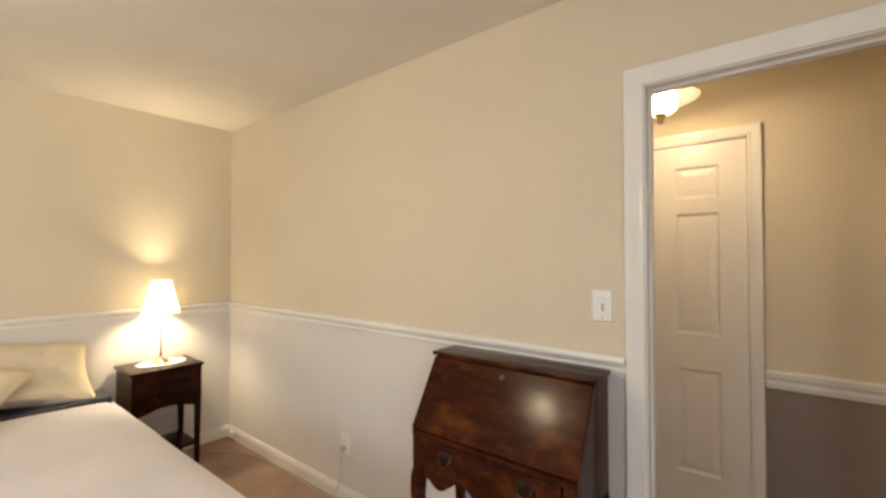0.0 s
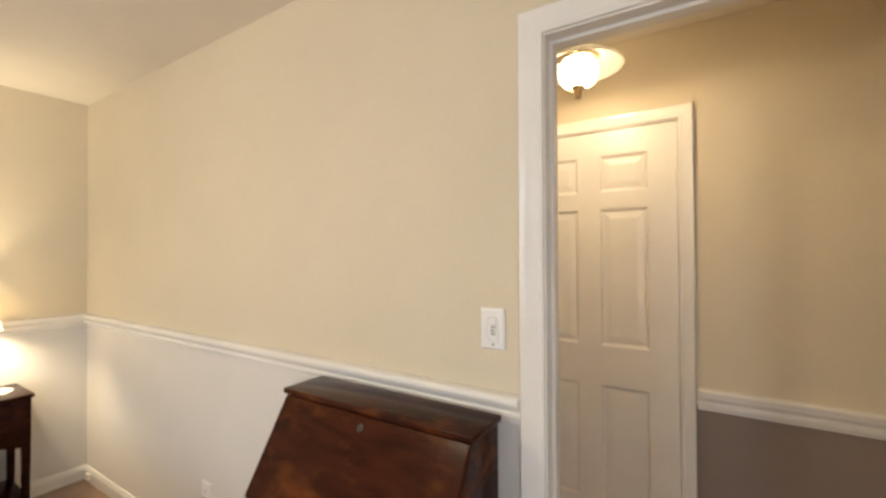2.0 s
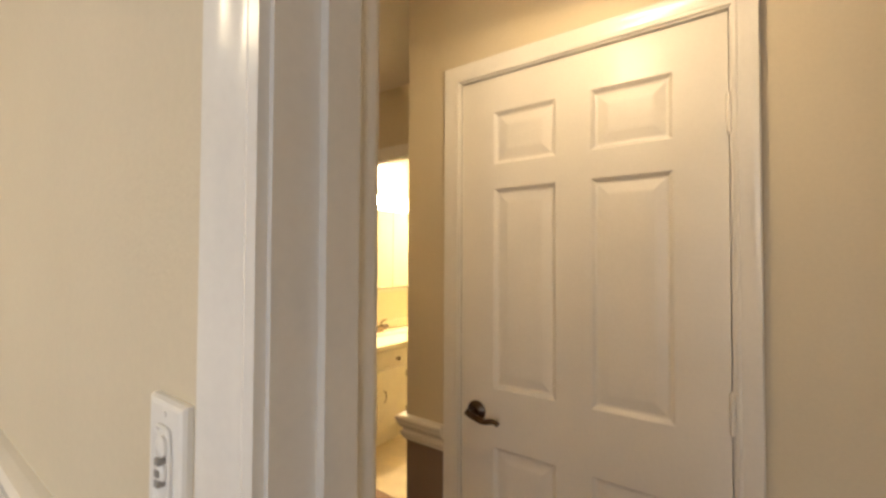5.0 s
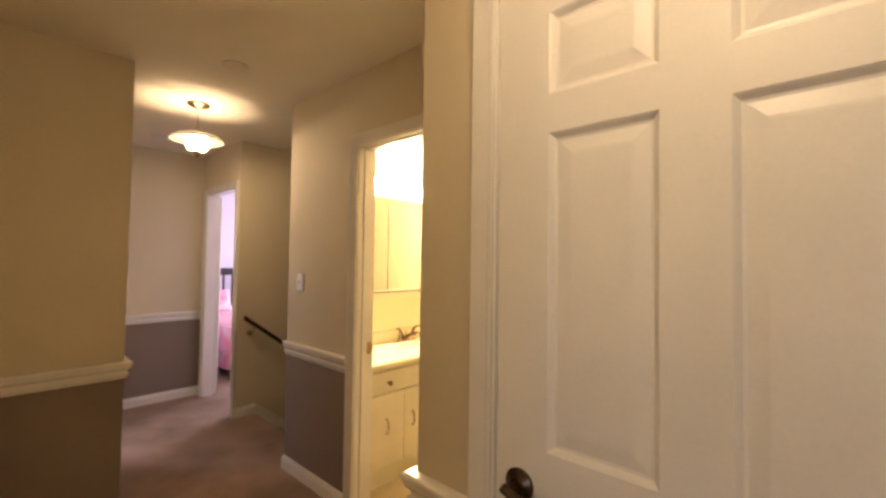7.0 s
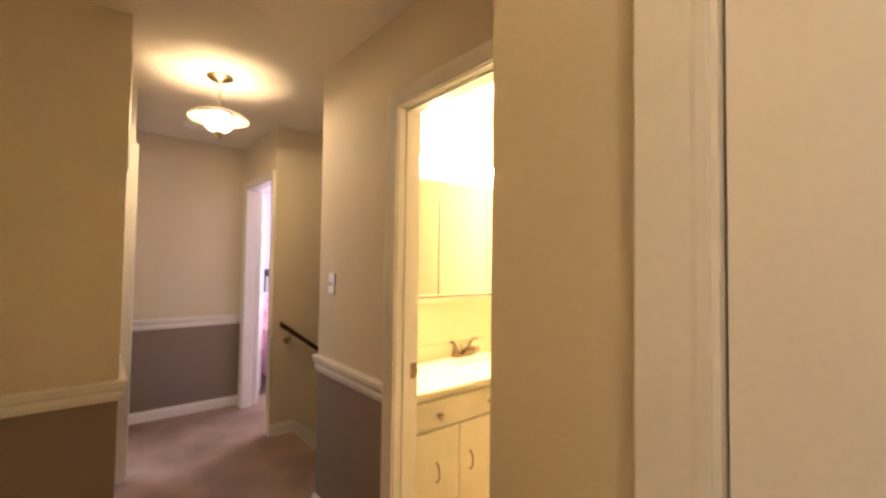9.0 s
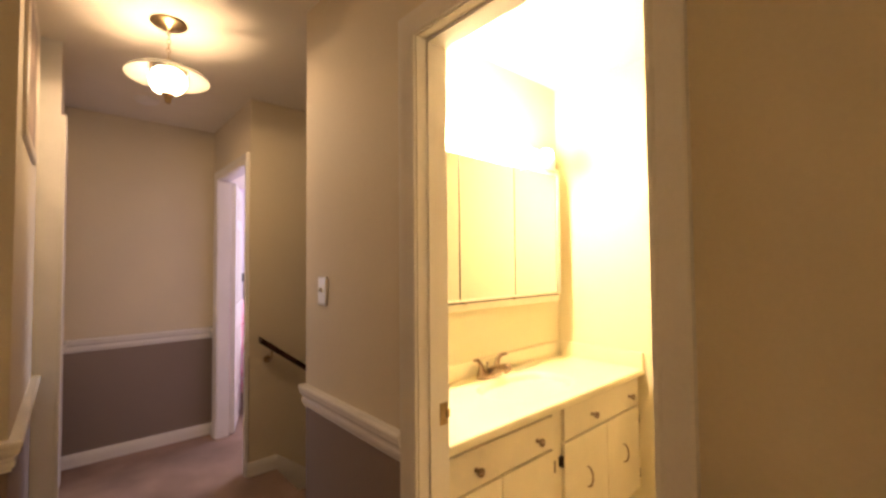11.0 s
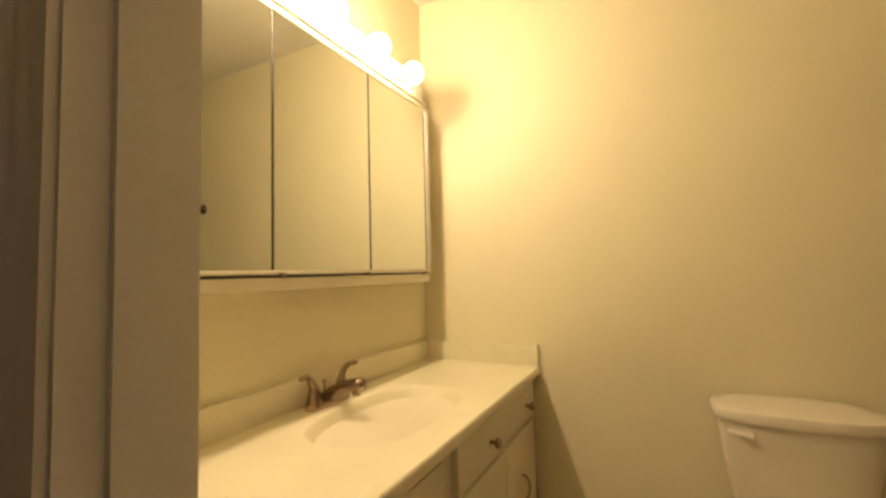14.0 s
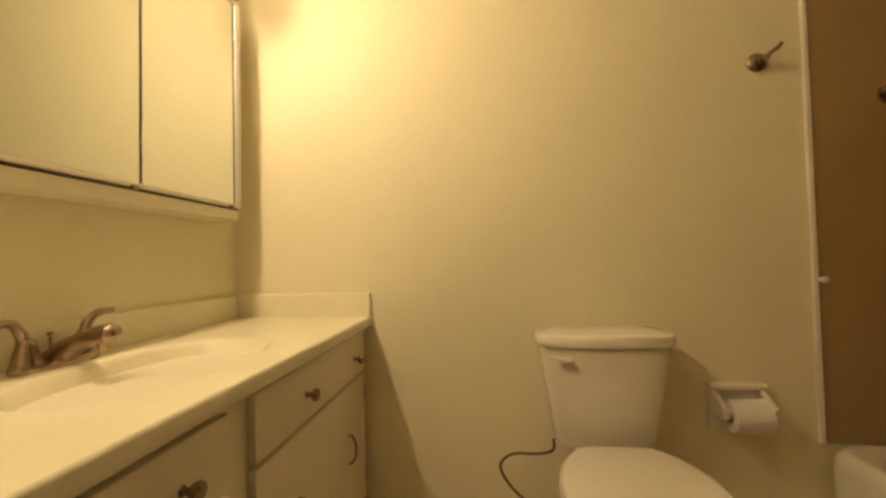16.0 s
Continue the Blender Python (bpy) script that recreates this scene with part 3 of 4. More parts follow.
box(bm, X0 + 0.004, X1 - 0.004, 1.335, 1.352, 0.722, 0.742, 0.004)
part("lip_moulding", bm, WOOD, desk)
bm = B()
box(bm, X0 + 0.05, X1 - 0.05, 1.340, 1.60, 0.615, 0.718, 0.005)
drawer = part("drawer", bm, WOOD, desk)
for x in (X0 + 0.17, X1 - 0.17):
    bm = B()
    box(bm, x - 0.034, x + 0.034, 1.336, 1.340, 0.650, 0.692, 0.0015)
    tube(bm, curve([(x - 0.026, 1.336, 0.676), (x - 0.022, 1.322, 0.660), (x, 1.318, 0.652), (x + 0.022, 1.322, 0.660), (x + 0.026, 1.336, 0.676)], 5), 0.003, 8)
    part("drawer_pull", bm, BRONZE, drawer, "dark bail pull")
bm = B()
n = 24
low = [(X0 + 0.03 + (X1 - X0 - 0.06) * i / n, 0.575 + 0.028 * math.cos(i / n * math.pi * 6) * (1 if 2 < i < n - 2 else 0.4) - 0.01) for i in range(n + 1)]
ring = [(x, z) for x, z in low] + [(X1 - 0.03, 0.613), (X0 + 0.03, 0.613)]
loft(bm, [[(x, 1.346, z) for x, z in ring], [(x, 1.360, z) for x, z in ring]])
part("scalloped_apron", bm, WOOD, desk, smooth=False)
for x, y, sx, sy in ((X0 + 0.028, 1.368, -1, -1), (X1 - 0.028, 1.368, 1, -1), (X0 + 0.028, YB - 0.05, -1, 0), (X1 - 0.028, YB - 0.05, 1, 0)):
    bm = B()
    rings = []
    for z, r, o in ((0.745, 0.024, 0), (0.62, 0.025, 0), (0.56, 0.030, 0.012), (0.50, 0.028, 0.016), (0.40, 0.022, 0.008), (0.28, 0.018, -0.004), (0.14, 0.015, -0.006), (0.06, 0.016, 0.004), (0.025, 0.026, 0.014), (0.0, 0.024, 0.014)):
        rings.append(oval(x + sx * o * 0.4, y + sy * o, r, r, z, 3.0, 12))
    loft(bm, rings)
    part("leg", bm, WOOD, desk)

# nightstand
NX0, NX1, NY0, NY1, NT = -3.095, -2.765, 0.935, 1.335, 0.705
night = thing("nightstand", "dark mahogany nightstand with a lower shelf", "nightstand", (-2.93, 1.13, 0))
bm = B()
box(bm, NX0, NX1 + 0.012, NY0 - 0.012, NY1 + 0.012, NT - 0.020, NT, 0.005)
part("top", bm, NIGHTWOOD, night)
bm = B()
box(bm, NX0 + 0.01, NX1, NY0, NY1, 0.46, NT - 0.018)
part("body", bm, NIGHTWOOD, night, smooth=False)
bm = B()
box(bm, NX1 - 0.004, NX1 + 0.006, NY0 + 0.04, NY1 - 0.04, 0.49, NT - 0.045, 0.003)
part("drawer", bm, NIGHTWOOD, night)
bm = B()
ring = [(NY0 + 0.03 + (NY1 - NY0 - 0.06) * i / 16, 0.455 - 0.030 * abs(math.cos(math.pi * i / 16)) ** 3) for i in range(17)] + [(NY1 - 0.03, 0.47), (NY0 + 0.03, 0.47)]
loft(bm, [[(NX1 - 0.014, y, z) for y, z in ring], [(NX1 - 0.001, y, z) for y, z in ring]])
part("arched_apron", bm, NIGHTWOOD, night, smooth=False)
bm = B()
box(bm, NX0 + 0.02, NX1 - 0.01, NY0 + 0.015, NY1 - 0.015, 0.150, 0.168, 0.004)
part("shelf", bm, NIGHTWOOD, night)
for x in (NX0 + 0.026, NX1 - 0.018):
    for y in (NY0 + 0.018, NY1 - 0.018):
        bm = B()
        loft(bm, [oval(x, y, r, r, z, 5, 12) for z, r in ((0.0, 0.011), (0.03, 0.014), (0.16, 0.016), (0.40, 0.019), (0.50, 0.019))])
        part("leg", bm, NIGHTWOOD, night)
doily = thing("doily", "oval white lace doily on the nightstand", "doily", (-2.965, 1.155, NT))
bm = B()
rings = []
for a, z in ((0.0, 0.0008), (0.135, 0.0008), (0.14, 0.003), (0.0, 0.0032)):
    rings.append([(-2.955 + (a * 0.80 + (0.006 * math.cos(i * 9) if a > 0.1 else 0) + 1e-4) * math.cos(2 * math.pi * i / 60),
                   1.155 + (a * 1.05 + (0.006 * math.cos(i * 9) if a > 0.1 else 0) + 1e-4) * math.sin(2 * math.pi * i / 60), NT + z) for i in range(60)])
loft(bm, rings)
part("lace", bm, LACE, doily, smooth=False)

tl = thing("table_lamp", "lit table lamp with slim stem and scalloped shade", "lamp", (-2.96, 1.15, NT + 0.004))
bm = B()
lathe(bm, [(0, 0), (0.052, 0), (0.054, 0.006), (0.046, 0.012), (0.020, 0.018), (0.010, 0.030), (0.006, 0.045), (0, 0.045)], pose(-2.96, 1.15, NT + 0.004), 28)
part("base", bm, BRASS, tl)
bm = B()
lathe(bm, [(0, 0.04), (0.006, 0.04), (0.009, 0.06), (0.005, 0.075), (0.0045, 0.2), (0.008, 0.21), (0.0045, 0.22), (0.0045, 0.34), (0.012, 0.35), (0.012, 0.39), (0, 0.39)], pose(-2.96, 1.15, NT + 0.004), 16)
part("stem", bm, NICKEL, tl, "slim metal and crystal stem")
bm = B()
rings = []
seg = 96
for f in np.linspace(0, 1, 9):
    r0 = 0.060 + (0.112 - 0.060) * f ** 1.25
    z = 1.262 - 0.215 * f
    ring = []
    for i in range(seg):
        t = 2 * math.pi * i / seg
        r = r0 * (1 + 0.012 * math.cos(24 * t))
        dz = -0.010 * abs(math.sin(6 * t)) if f > 0.95 else 0
        ring.append((-2.96 + r * math.cos(t), 1.15 + r * math.sin(t), z + dz))
    rings.append(ring)
inner = [[(-2.96 + (x + 2.96) * 0.985, 1.15 + (y - 1.15) * 0.985, z) for x, y, z in r] for r in rings]
loft(bm, rings + inner[::-1] + [rings[0]], caps=False)
part("shade", bm, SHADE, tl, "cream pleated shade glowing warm")
bm = B()
lathe(bm, [(0, 0), (0.012, 0), (0.024, 0.03), (0.024, 0.045), (0, 0.065)], pose(-2.96, 1.15, NT + 0.395), 16)
bulb = part("bulb", bm, OPAL, tl, "lit bulb")
bulb.visible_shadow = False


# bed
def cushion(name, label, cx, cy, cz, w, d, h, m, mat, cat="pillow", group="", skew=0.0):
    """A soft pillow: pinched corners, full middle."""
    ob = thing(name, label, cat, (cx, cy, cz), group)
    bm = B()
    nx, ny = 18, 14
    grid = {}
    for s in (0, 1):
        for i in range(nx + 1):
            for j in range(ny + 1):
                u, v = 2 * i / nx - 1, 2 * j / ny - 1
                f = max(0.0, (1 - u ** 4) * (1 - v ** 4)) ** 0.55
                k = 1 - 0.13 * (1 - abs(u) ** 2) * abs(v) ** 3
                kk = 1 - 0.12 * (1 - abs(v) ** 2) * abs(u) ** 3
                wob = 0.042 * noise.noise(Vector((u * 2.3 + cx * 3, v * 2.3 + cy, s * 4.0))) + 0.018 * noise.noise(Vector((u * 6 + cx, v * 5 + v * u * 3, s * 2.0)))
                rc = 1 - 0.02 * (u * v) ** 6
                p = Vector((u * w / 2 * kk * rc - skew * v * (0.6 + 0.4 * u), v * d / 2 * k * rc - 0.5 * abs(skew) * u * u, (1 if s else -0.8) * h / 2 * f + wob * f))
                if s and (i in (0, nx) or j in (0, ny)):
                    grid[s, i, j] = grid[0, i, j]
                else:
                    grid[s, i, j] = bm.verts.new(m @ p)
    for s in (0, 1):
        for i in range(nx):
            for j in range(ny):
                bm.faces.new((grid[s, i, j], grid[s, i + 1, j], grid[s, i + 1, j + 1], grid[s, i, j + 1]))
    part("cover", bm, mat, ob)
    return ob


BY0, BY1, BX0, BX1, BT = -0.62, 0.845, -3.05, -1.05, 0.585
bed = thing("bed", "double bed made up with a smooth white cover", "bed", (-2.05, 0.11, 0))
for x in (BX0 + 0.12, BX1 - 0.15):
    for y in (BY0 + 0.15, BY1 - 0.15):
        bm = B()
        lathe(bm, [(0, 0), (0.028, 0), (0.032, 0.16), (0, 0.16)], pose(x, y, 0), 14)
        part("leg", bm, BLACKWOOD, bed)
bm = B()
box(bm, BX0 + 0.02, BX1 - 0.04, BY0 + 0.05, BY1 - 0.05, 0.15, 0.36, 0.02)
part("base", bm, SHEET, bed)
bm = B()
nx, ny = 60, 44
rows_v = []
for i in range(nx + 1):
    row = []
    for j in range(ny + 1):
        u, v = i / nx, -0.30 + 1.60 * j / ny
        x = BX0 + 0.24 + (BX1 - BX0 - 0.24) * u
        vv = min(max(v, 0), 1)
        y = BY0 + (BY1 - BY0) * vv
        over = max(0, -v, v - 1)
        z = BT - 0.018 * (abs(2 * vv - 1) ** 6) + 0.006 * noise.noise(Vector((x * 3, y * 3, 0))) + 0.005 * math.sin(x * 9 + y * 3) * noise.noise(Vector((x, y * 2, 5)))
        if over:
            z -= 0.018 + over * 1.25 - 0.01
            y += (1 if v > 1 else -1) * (0.015 + 0.012 * math.sin(x * 17) * over * 4)
        row.append(bm.verts.new((x, y, z)))
    rows_v.append(row)
for i in range(nx):
    for j in range(ny):
        bm.faces.new((rows_v[i][j], rows_v[i + 1][j], rows_v[i + 1][j + 1], rows_v[i][j + 1]))
foot = [bm.verts.new((v.co.x + 0.02, v.co.y, min(v.co.z, 0.22))) for v in rows_v[-1]]
for j in range(ny):
    bm.faces.new((rows_v[-1][j], foot[j], foot[j + 1], rows_v[-1][j + 1]))
part("cover", bm, SHEET, bed, "smooth white bed cover")
bm = B()
box(bm, BX0, BX1 - 0.05, BY0 + 0.03, BY1 - 0.03, 0.345, BT - 0.030, 0.04)
part("mattress", bm, PILLOW, bed)
bm = B()
box(bm, BX0 + 0.06, BX0 + 0.29, BY0 + 0.01, BY1 - 0.005, BT - 0.04, BT + 0.012, 0.012)
part("blanket_fold", bm, NAVY, bed, "dark folded blanket edge")
cushion("pillow", "plump cream pillow slumped against the wall", -2.98, 0.45, 0.76, 0.70, 0.42, 0.17, pose(-2.975, 0.455, 0.765, 0, 57, 0) @ pose(0, 0, 0, 0, 0, 82), PILLOW, group="bed pillows", skew=0.05)
cushion("pillow", "cream pillow lying against another pillow", -2.79, 0.14, 0.775, 0.62, 0.42, 0.15, pose(-2.79, 0.14, 0.775, 0, 36, 0) @ pose(0, 0, 0, 0, 0, 60), PILLOW, group="bed pillows")
cushion("pillow", "plump cream pillow slumped against the wall", -2.985, -0.30, 0.765, 0.66, 0.42, 0.17, pose(-2.985, -0.30, 0.765, 0, 60, 0) @ pose(0, 0, 0, 0, 0, 94), PILLOW, group="bed pillows")

cl = thing("ceiling_light", "lit dome ceiling light in the bedroom", "ceiling light", (*BED_CEILING, H))
bm = B()
lathe(bm, [(0, 0), (0.15, 0), (0.15, -0.02), (0.13, -0.03), (0, -0.03)], pose(*BED_CEILING, H), 32)
part("pan", bm, BRASS, cl)
bm = B()
lathe(bm, [(0, -0.026), (0.125, -0.026), (0.135, -0.05), (0.11, -0.09), (0.06, -0.115), (0, -0.122)], pose(*BED_CEILING, H), 32)
part("glass_dome", bm, OPAL, cl, "glowing frosted glass dome").visible_shadow = False


# ---- wall plates ----
def plate(name, label, cat, x0, x1, z0, z1, y, kind):
    ob = thing(name, label, cat, ((x0 + x1) / 2, y, z0))
    cx, cz = (x0 + x1) / 2, (z0 + z1) / 2
    bm = B()
    loft(bm, [[(x0 + o, y - d, z0 + o), (x1 - o, y - d, z0 + o), (x1 - o, y - d, z1 - o), (x0 + o, y - d, z1 - o)] for o, d in ((0, 0), (0, 0.005), (0.002, 0.008), (0.006, 0.0095), (0.012, 0.010))])
    part("plate", bm, PLASTIC, ob, smooth=False)
    if kind == "dimmer":
        bm = B()
        loft(bm, [[(px, y - d, pz) for px, pz, _ in oval(cx + 0.002, cz, 0.0185 - o, 0.036 - o, 0, 5, 32)] for o, d in ((0, 0.009), (0, 0.0125), (0.002, 0.0135), (0.004, 0.0125), (0.005, 0.011))])
        pad = part("paddle", bm, PLASTIC, ob)
        for dz, r in ((0.018, 0.0095), (-0.004, 0.009)):
            bm = B()
            lathe(bm, [(0, 0), (r, 0), (r, 0.003), (r * 0.7, 0.005), (0, 0.005)], pose(cx + 0.004, y - 0.011, cz + dz, 90), 18)
            part("button", bm, PLASTIC, pad)
        for dz in (0.006, -0.004, -0.013):
            bm = B()
            box(bm, cx + 0.001, cx + 0.009, y - 0.0175, y - 0.0105, cz + dz - 0.003, cz + dz + 0.003, 0.001)
            part("slider_mark", bm, GREYPLASTIC, pad, "small grey slider", smooth=False)
        for dz in (-0.043, 0.045):
            bm = B()
            lathe(bm, [(0, 0), (0.0035, 0), (0.003, 0.0015), (0, 0.002)], pose(cx + 0.003, y - 0.0098, cz + dz, 90), 10)
            part("screw", bm, GREYPLASTIC if dz < 0 else PLASTIC, ob)
    elif kind == "toggle":
        bm = B()
        loft(bm, [[(cx - 0.005, y - 0.009, cz - 0.012), (cx + 0.005, y - 0.009, cz - 0.012), (cx + 0.005, y - 0.009, cz + 0.012), (cx - 0.005, y - 0.009, cz + 0.012)],
                  [(cx - 0.004, y - 0.022, cz + 0.004), (cx + 0.004, y - 0.022, cz + 0.004), (cx + 0.004, y - 0.016, cz + 0.012), (cx - 0.004, y - 0.016, cz + 0.012)]])
        part("toggle", bm, PLASTIC, ob, smooth=False)
    else:
        for dz in (0.020, -0.020):
            bm = B()
            loft(bm, [oval(0, 0, 0.017, 0.014, h, 3, 20) for h in (0, 0.0045)])
            bmesh.ops.transform(bm, matrix=pose(cx, y - 0.007, cz + dz, 90), verts=bm.verts)
            rec = part("receptacle", bm, PLASTIC, ob)
            # slots are raised dark bars, their inner shade put into the colour
            bm = B()
            for sx in (-0.006, 0.006):
                box(bm, cx + sx - 0.001, cx + sx + 0.001, y - 0.0122, y - 0.0112, cz + dz - 0.004, cz + dz + 0.005)
            part("slot", bm, DARKSLOT, rec, smooth=False)
    return ob


plate("light_switch", "white dimmer switch plate on the bedroom wall", "light switch", -0.206, -0.133, 1.186, 1.300, YB, "dimmer")
plate("light_switch", "white toggle switch plate on the hall wall", "light switch", -2.556, -2.484, 1.187, 1.300, YW, "toggle")
plate("wall_outlet", "white double outlet near the floor", "outlet", -1.682, -1.608, 0.278, 0.392, YB, "outlet")
pc = thing("power_cord", "ivory cord hanging from an outlet plug", "cord", (-1.64, 1.66, 0))
bm = B()
box(bm, -1.660, -1.632, YB - 0.034, YB - 0.009, 0.302, 0.328, 0.005)
part("plug", bm, CORD, pc)
bm = B()
tube(bm, curve([(-1.646, YB - 0.03, 0.304), (-1.645, YB - 0.036, 0.24), (-1.662, YB - 0.03, 0.13), (-1.72, YB - 0.035, 0.03), (-1.82, YB - 0.05, 0.006), (-2.0, YB - 0.04, 0.005), (-2.4, YB - 0.03, 0.005), (-2.75, 1.58, 0.005), (-2.95, 1.45, 0.005)], 8), 0.003, 8)
part("cable", bm, CORD, pc)
jk = thing("phone_jack", "small ivory jack on the baseboard", "phone jack", (-3.0, YB - 0.02, 0.03))
bm = B()
box(bm, -3.03, -2.985, YB - 0.034, YB - 0.0145, 0.025, 0.065, 0.004)
part("housing", bm, PLASTIC, jk)


# ---- pendant lights ----
def pendant(x, y, fin, label, turn):
    """A frosted disc over an opal globe in a cage of bent wires, hung by a chain; fin: height of the finial's tip."""
    ob = thing("pendant_light", label, "pendant light", (x, y, H), group="hall pendant lights")
    z0 = fin
    bm = B()
    lathe(bm, [(0, H), (0.070, H), (0.072, H - 0.006), (0.060, H - 0.016), (0.020, H - 0.024), (0.008, H - 0.036), (0, H - 0.036)], pose(x, y, 0), 32)
    part("canopy", bm, BRASS, ob, "aged brass ceiling canopy")
    bm = B()
    zt, zb = H - 0.034, z0 + 0.165
    links = max(3, int((zt - zb) / 0.020))
    for i in range(links):
        zc = zb + (zt - zb) * (i + 0.5) / links
        hh = (zt - zb) / links * 0.66
        a = (i % 2) * math.pi / 2
        tube(bm, [(x + 0.007 * math.cos(t) * math.cos(a), y + 0.007 * math.cos(t) * math.sin(a), zc + hh * math.sin(t)) for t in np.linspace(0, 2 * math.pi, 13)], 0.0018, 6)
    part("chain", bm, BRASS, ob, "brass link chain")
    bm = B()
    lathe(bm, [(0, z0), (0.010, z0), (0.014, z0 + 0.008), (0.013, z0 + 0.016), (0.016, z0 + 0.020), (0.016, z0 + 0.036), (0.026, z0 + 0.040), (0.028, z0 + 0.050), (0, z0 + 0.050)], pose(x, y, 0), 24)
    part("finial", bm, BRASS, ob, "aged brass finial cup")
    bm = B()
    lathe(bm, [(0, z0 + 0.044), (0.030, z0 + 0.044), (0.053, z0 + 0.054), (0.067, z0 + 0.074), (0.072, z0 + 0.100), (0.067, z0 + 0.128), (0.055, z0 + 0.147), (0, z0 + 0.154)], pose(x, y, 0), 32)
    part("globe", bm, GLOBE, ob, "glowing opal glass globe").visible_shadow = False
    bm = B()
    prof = [(0.080, 0.158), (0.100, 0.154), (0.130, 0.144), (0.152, 0.130), (0.162, 0.118), (0.164, 0.114), (0.161, 0.113), (0.149, 0.126), (0.128, 0.140), (0.100, 0.149), (0.080, 0.153), (0.080, 0.158)]
    rings = [[(x + r * math.cos(2 * math.pi * i / 48), y + r * math.sin(2 * math.pi * i / 48), z0 + h) for i in range(48)] for r, h in prof]
    loft(bm, rings, caps=False)
    part("disc_shade", bm, DISC, ob, "frosted white glass disc")
    for k in range(3):
        a = turn + k * 2 * math.pi / 3
        c, s = math.cos(a), math.sin(a)
        bm = B()
        tube(bm, curve([(x + c * r, y + s * r, z0 + h) for r, h in ((0.004, 0.178), (0.040, 0.172), (0.076, 0.158), (0.082, 0.110), (0.072, 0.068), (0.046, 0.043), (0.016, 0.034))], 6), 0.003, 8)
        part("cage_wire", bm, BRASS, ob)
        bm = B()
        loft(bm, [[(x + c * r - s * w, y + s * r + c * w, z0 + h + d) for w, d in ((-0.007, 0), (0.007, 0), (0.007, 0.003), (-0.007, 0.003))] for r, h in ((0.060, 0.161), (0.092, 0.159))])
        part("disc_clip", bm, BRASS, ob)
    return ob


pendant(*HALL_LAMP, 2.044, "lit brass pendant lantern with frosted glass disc", 0.4)
pendant(*CORRIDOR_LAMP, 2.072, "lit brass pendant lantern hanging in the corridor", 1.1)

# ---- corridor things ----
sd = thing("smoke_detector", "round white smoke detector on the ceiling", "smoke detector", (-4.25, 2.93, H))
bm = B()
lathe(bm, [(0, 0), (0.070, 0), (0.070, -0.010), (0.060, -0.024), (0.040, -0.032), (0, -0.034)], pose(-4.25, 2.93, H), 32)
part("housing", bm, PLASTIC, sd)
bm = B()
lathe(bm, [(0, -0.0335), (0.010, -0.0335), (0.009, -0.037), (0, -0.038)], pose(-4.225, 2.93, H), 14)
part("test_button", bm, PLASTIC, sd)
cp = thing("ceiling_cover_plate", "round painted cover plate on the ceiling", "cover plate", (-2.36, 2.83, H))
bm = B()
lathe(bm, [(0, 0), (0.065, 0), (0.062, -0.006), (0.05, -0.009), (0, -0.009)], pose(-2.36, 2.83, H), 32)
part("cover", bm, CEIL, cp)
pf = thing("picture_frame", "pale framed print hanging on the corridor wall", "picture", (-3.1, YL, 2.0))
PX0, PX1, PZ0, PZ1 = -3.42, -2.88, 1.78, 2.34
bm = B()
sweep(bm, [(PX0, PZ0), (PX1, PZ0), (PX1, PZ1), (PX0, PZ1), (PX0, PZ0)][:4] , [(0, 0.001), (0.034, 0.001), (0.034, 0.009), (0.024, 0.015), (0.006, 0.014), (0, 0.010)], lambda a, z, h: (a, YL + h, z), 1)
sweep(bm, [(PX0, PZ1), (PX0, PZ0)], [(0, 0.001), (0.034, 0.001), (0.034, 0.009), (0.024, 0.015), (0.006, 0.014), (0, 0.010)], lambda a, z, h: (a, YL + h, z), 1)
part("frame", bm, PALEFRAME, pf, "pale moulded frame", smooth=False)
bm = B()
box(bm, PX0 + 0.002, PX1 - 0.002, YL + 0.001, YL + 0.007, PZ0 + 0.002, PZ1 - 0.002)
part("print", bm, PICTURE, pf, "faded brownish print", smooth=False)
hr = thing("handrail", "dark wooden handrail sloping down the stair wall", "handrail", (XT + 0.08, YP + 0.1, 0.8))
bm = B()
ya, za, sl = 3.485, 0.868, -0.745
loft(bm, [[(XT + 0.08 + px, y, za + sl * (y - ya) + pz) for px, pz in ((-0.022, -0.018), (0.022, -0.018), (0.028, 0.004), (0.020, 0.022), (-0.020, 0.022), (-0.028, 0.004))] for y in (ya, ya + 3.1)])
part("rail", bm, RAILWOOD, hr)
for y in (3.56, 4.6, 5.6):
    z = za + sl * (y - ya)
    bm = B()
    lathe(bm, [(0, 0), (0.026, 0), (0.024, 0.005), (0, 0.008)], pose(XT, y, z - 0.085, 0, 90), 16)
    tube(bm, curve([(XT + 0.004, y, z - 0.085), (XT + 0.05, y, z - 0.082), (XT + 0.078, y, z - 0.06), (XT + 0.08, y, z - 0.018)], 6), 0.007, 10)
    part("bracket", bm, BRASS, hr, "brass rail bracket")

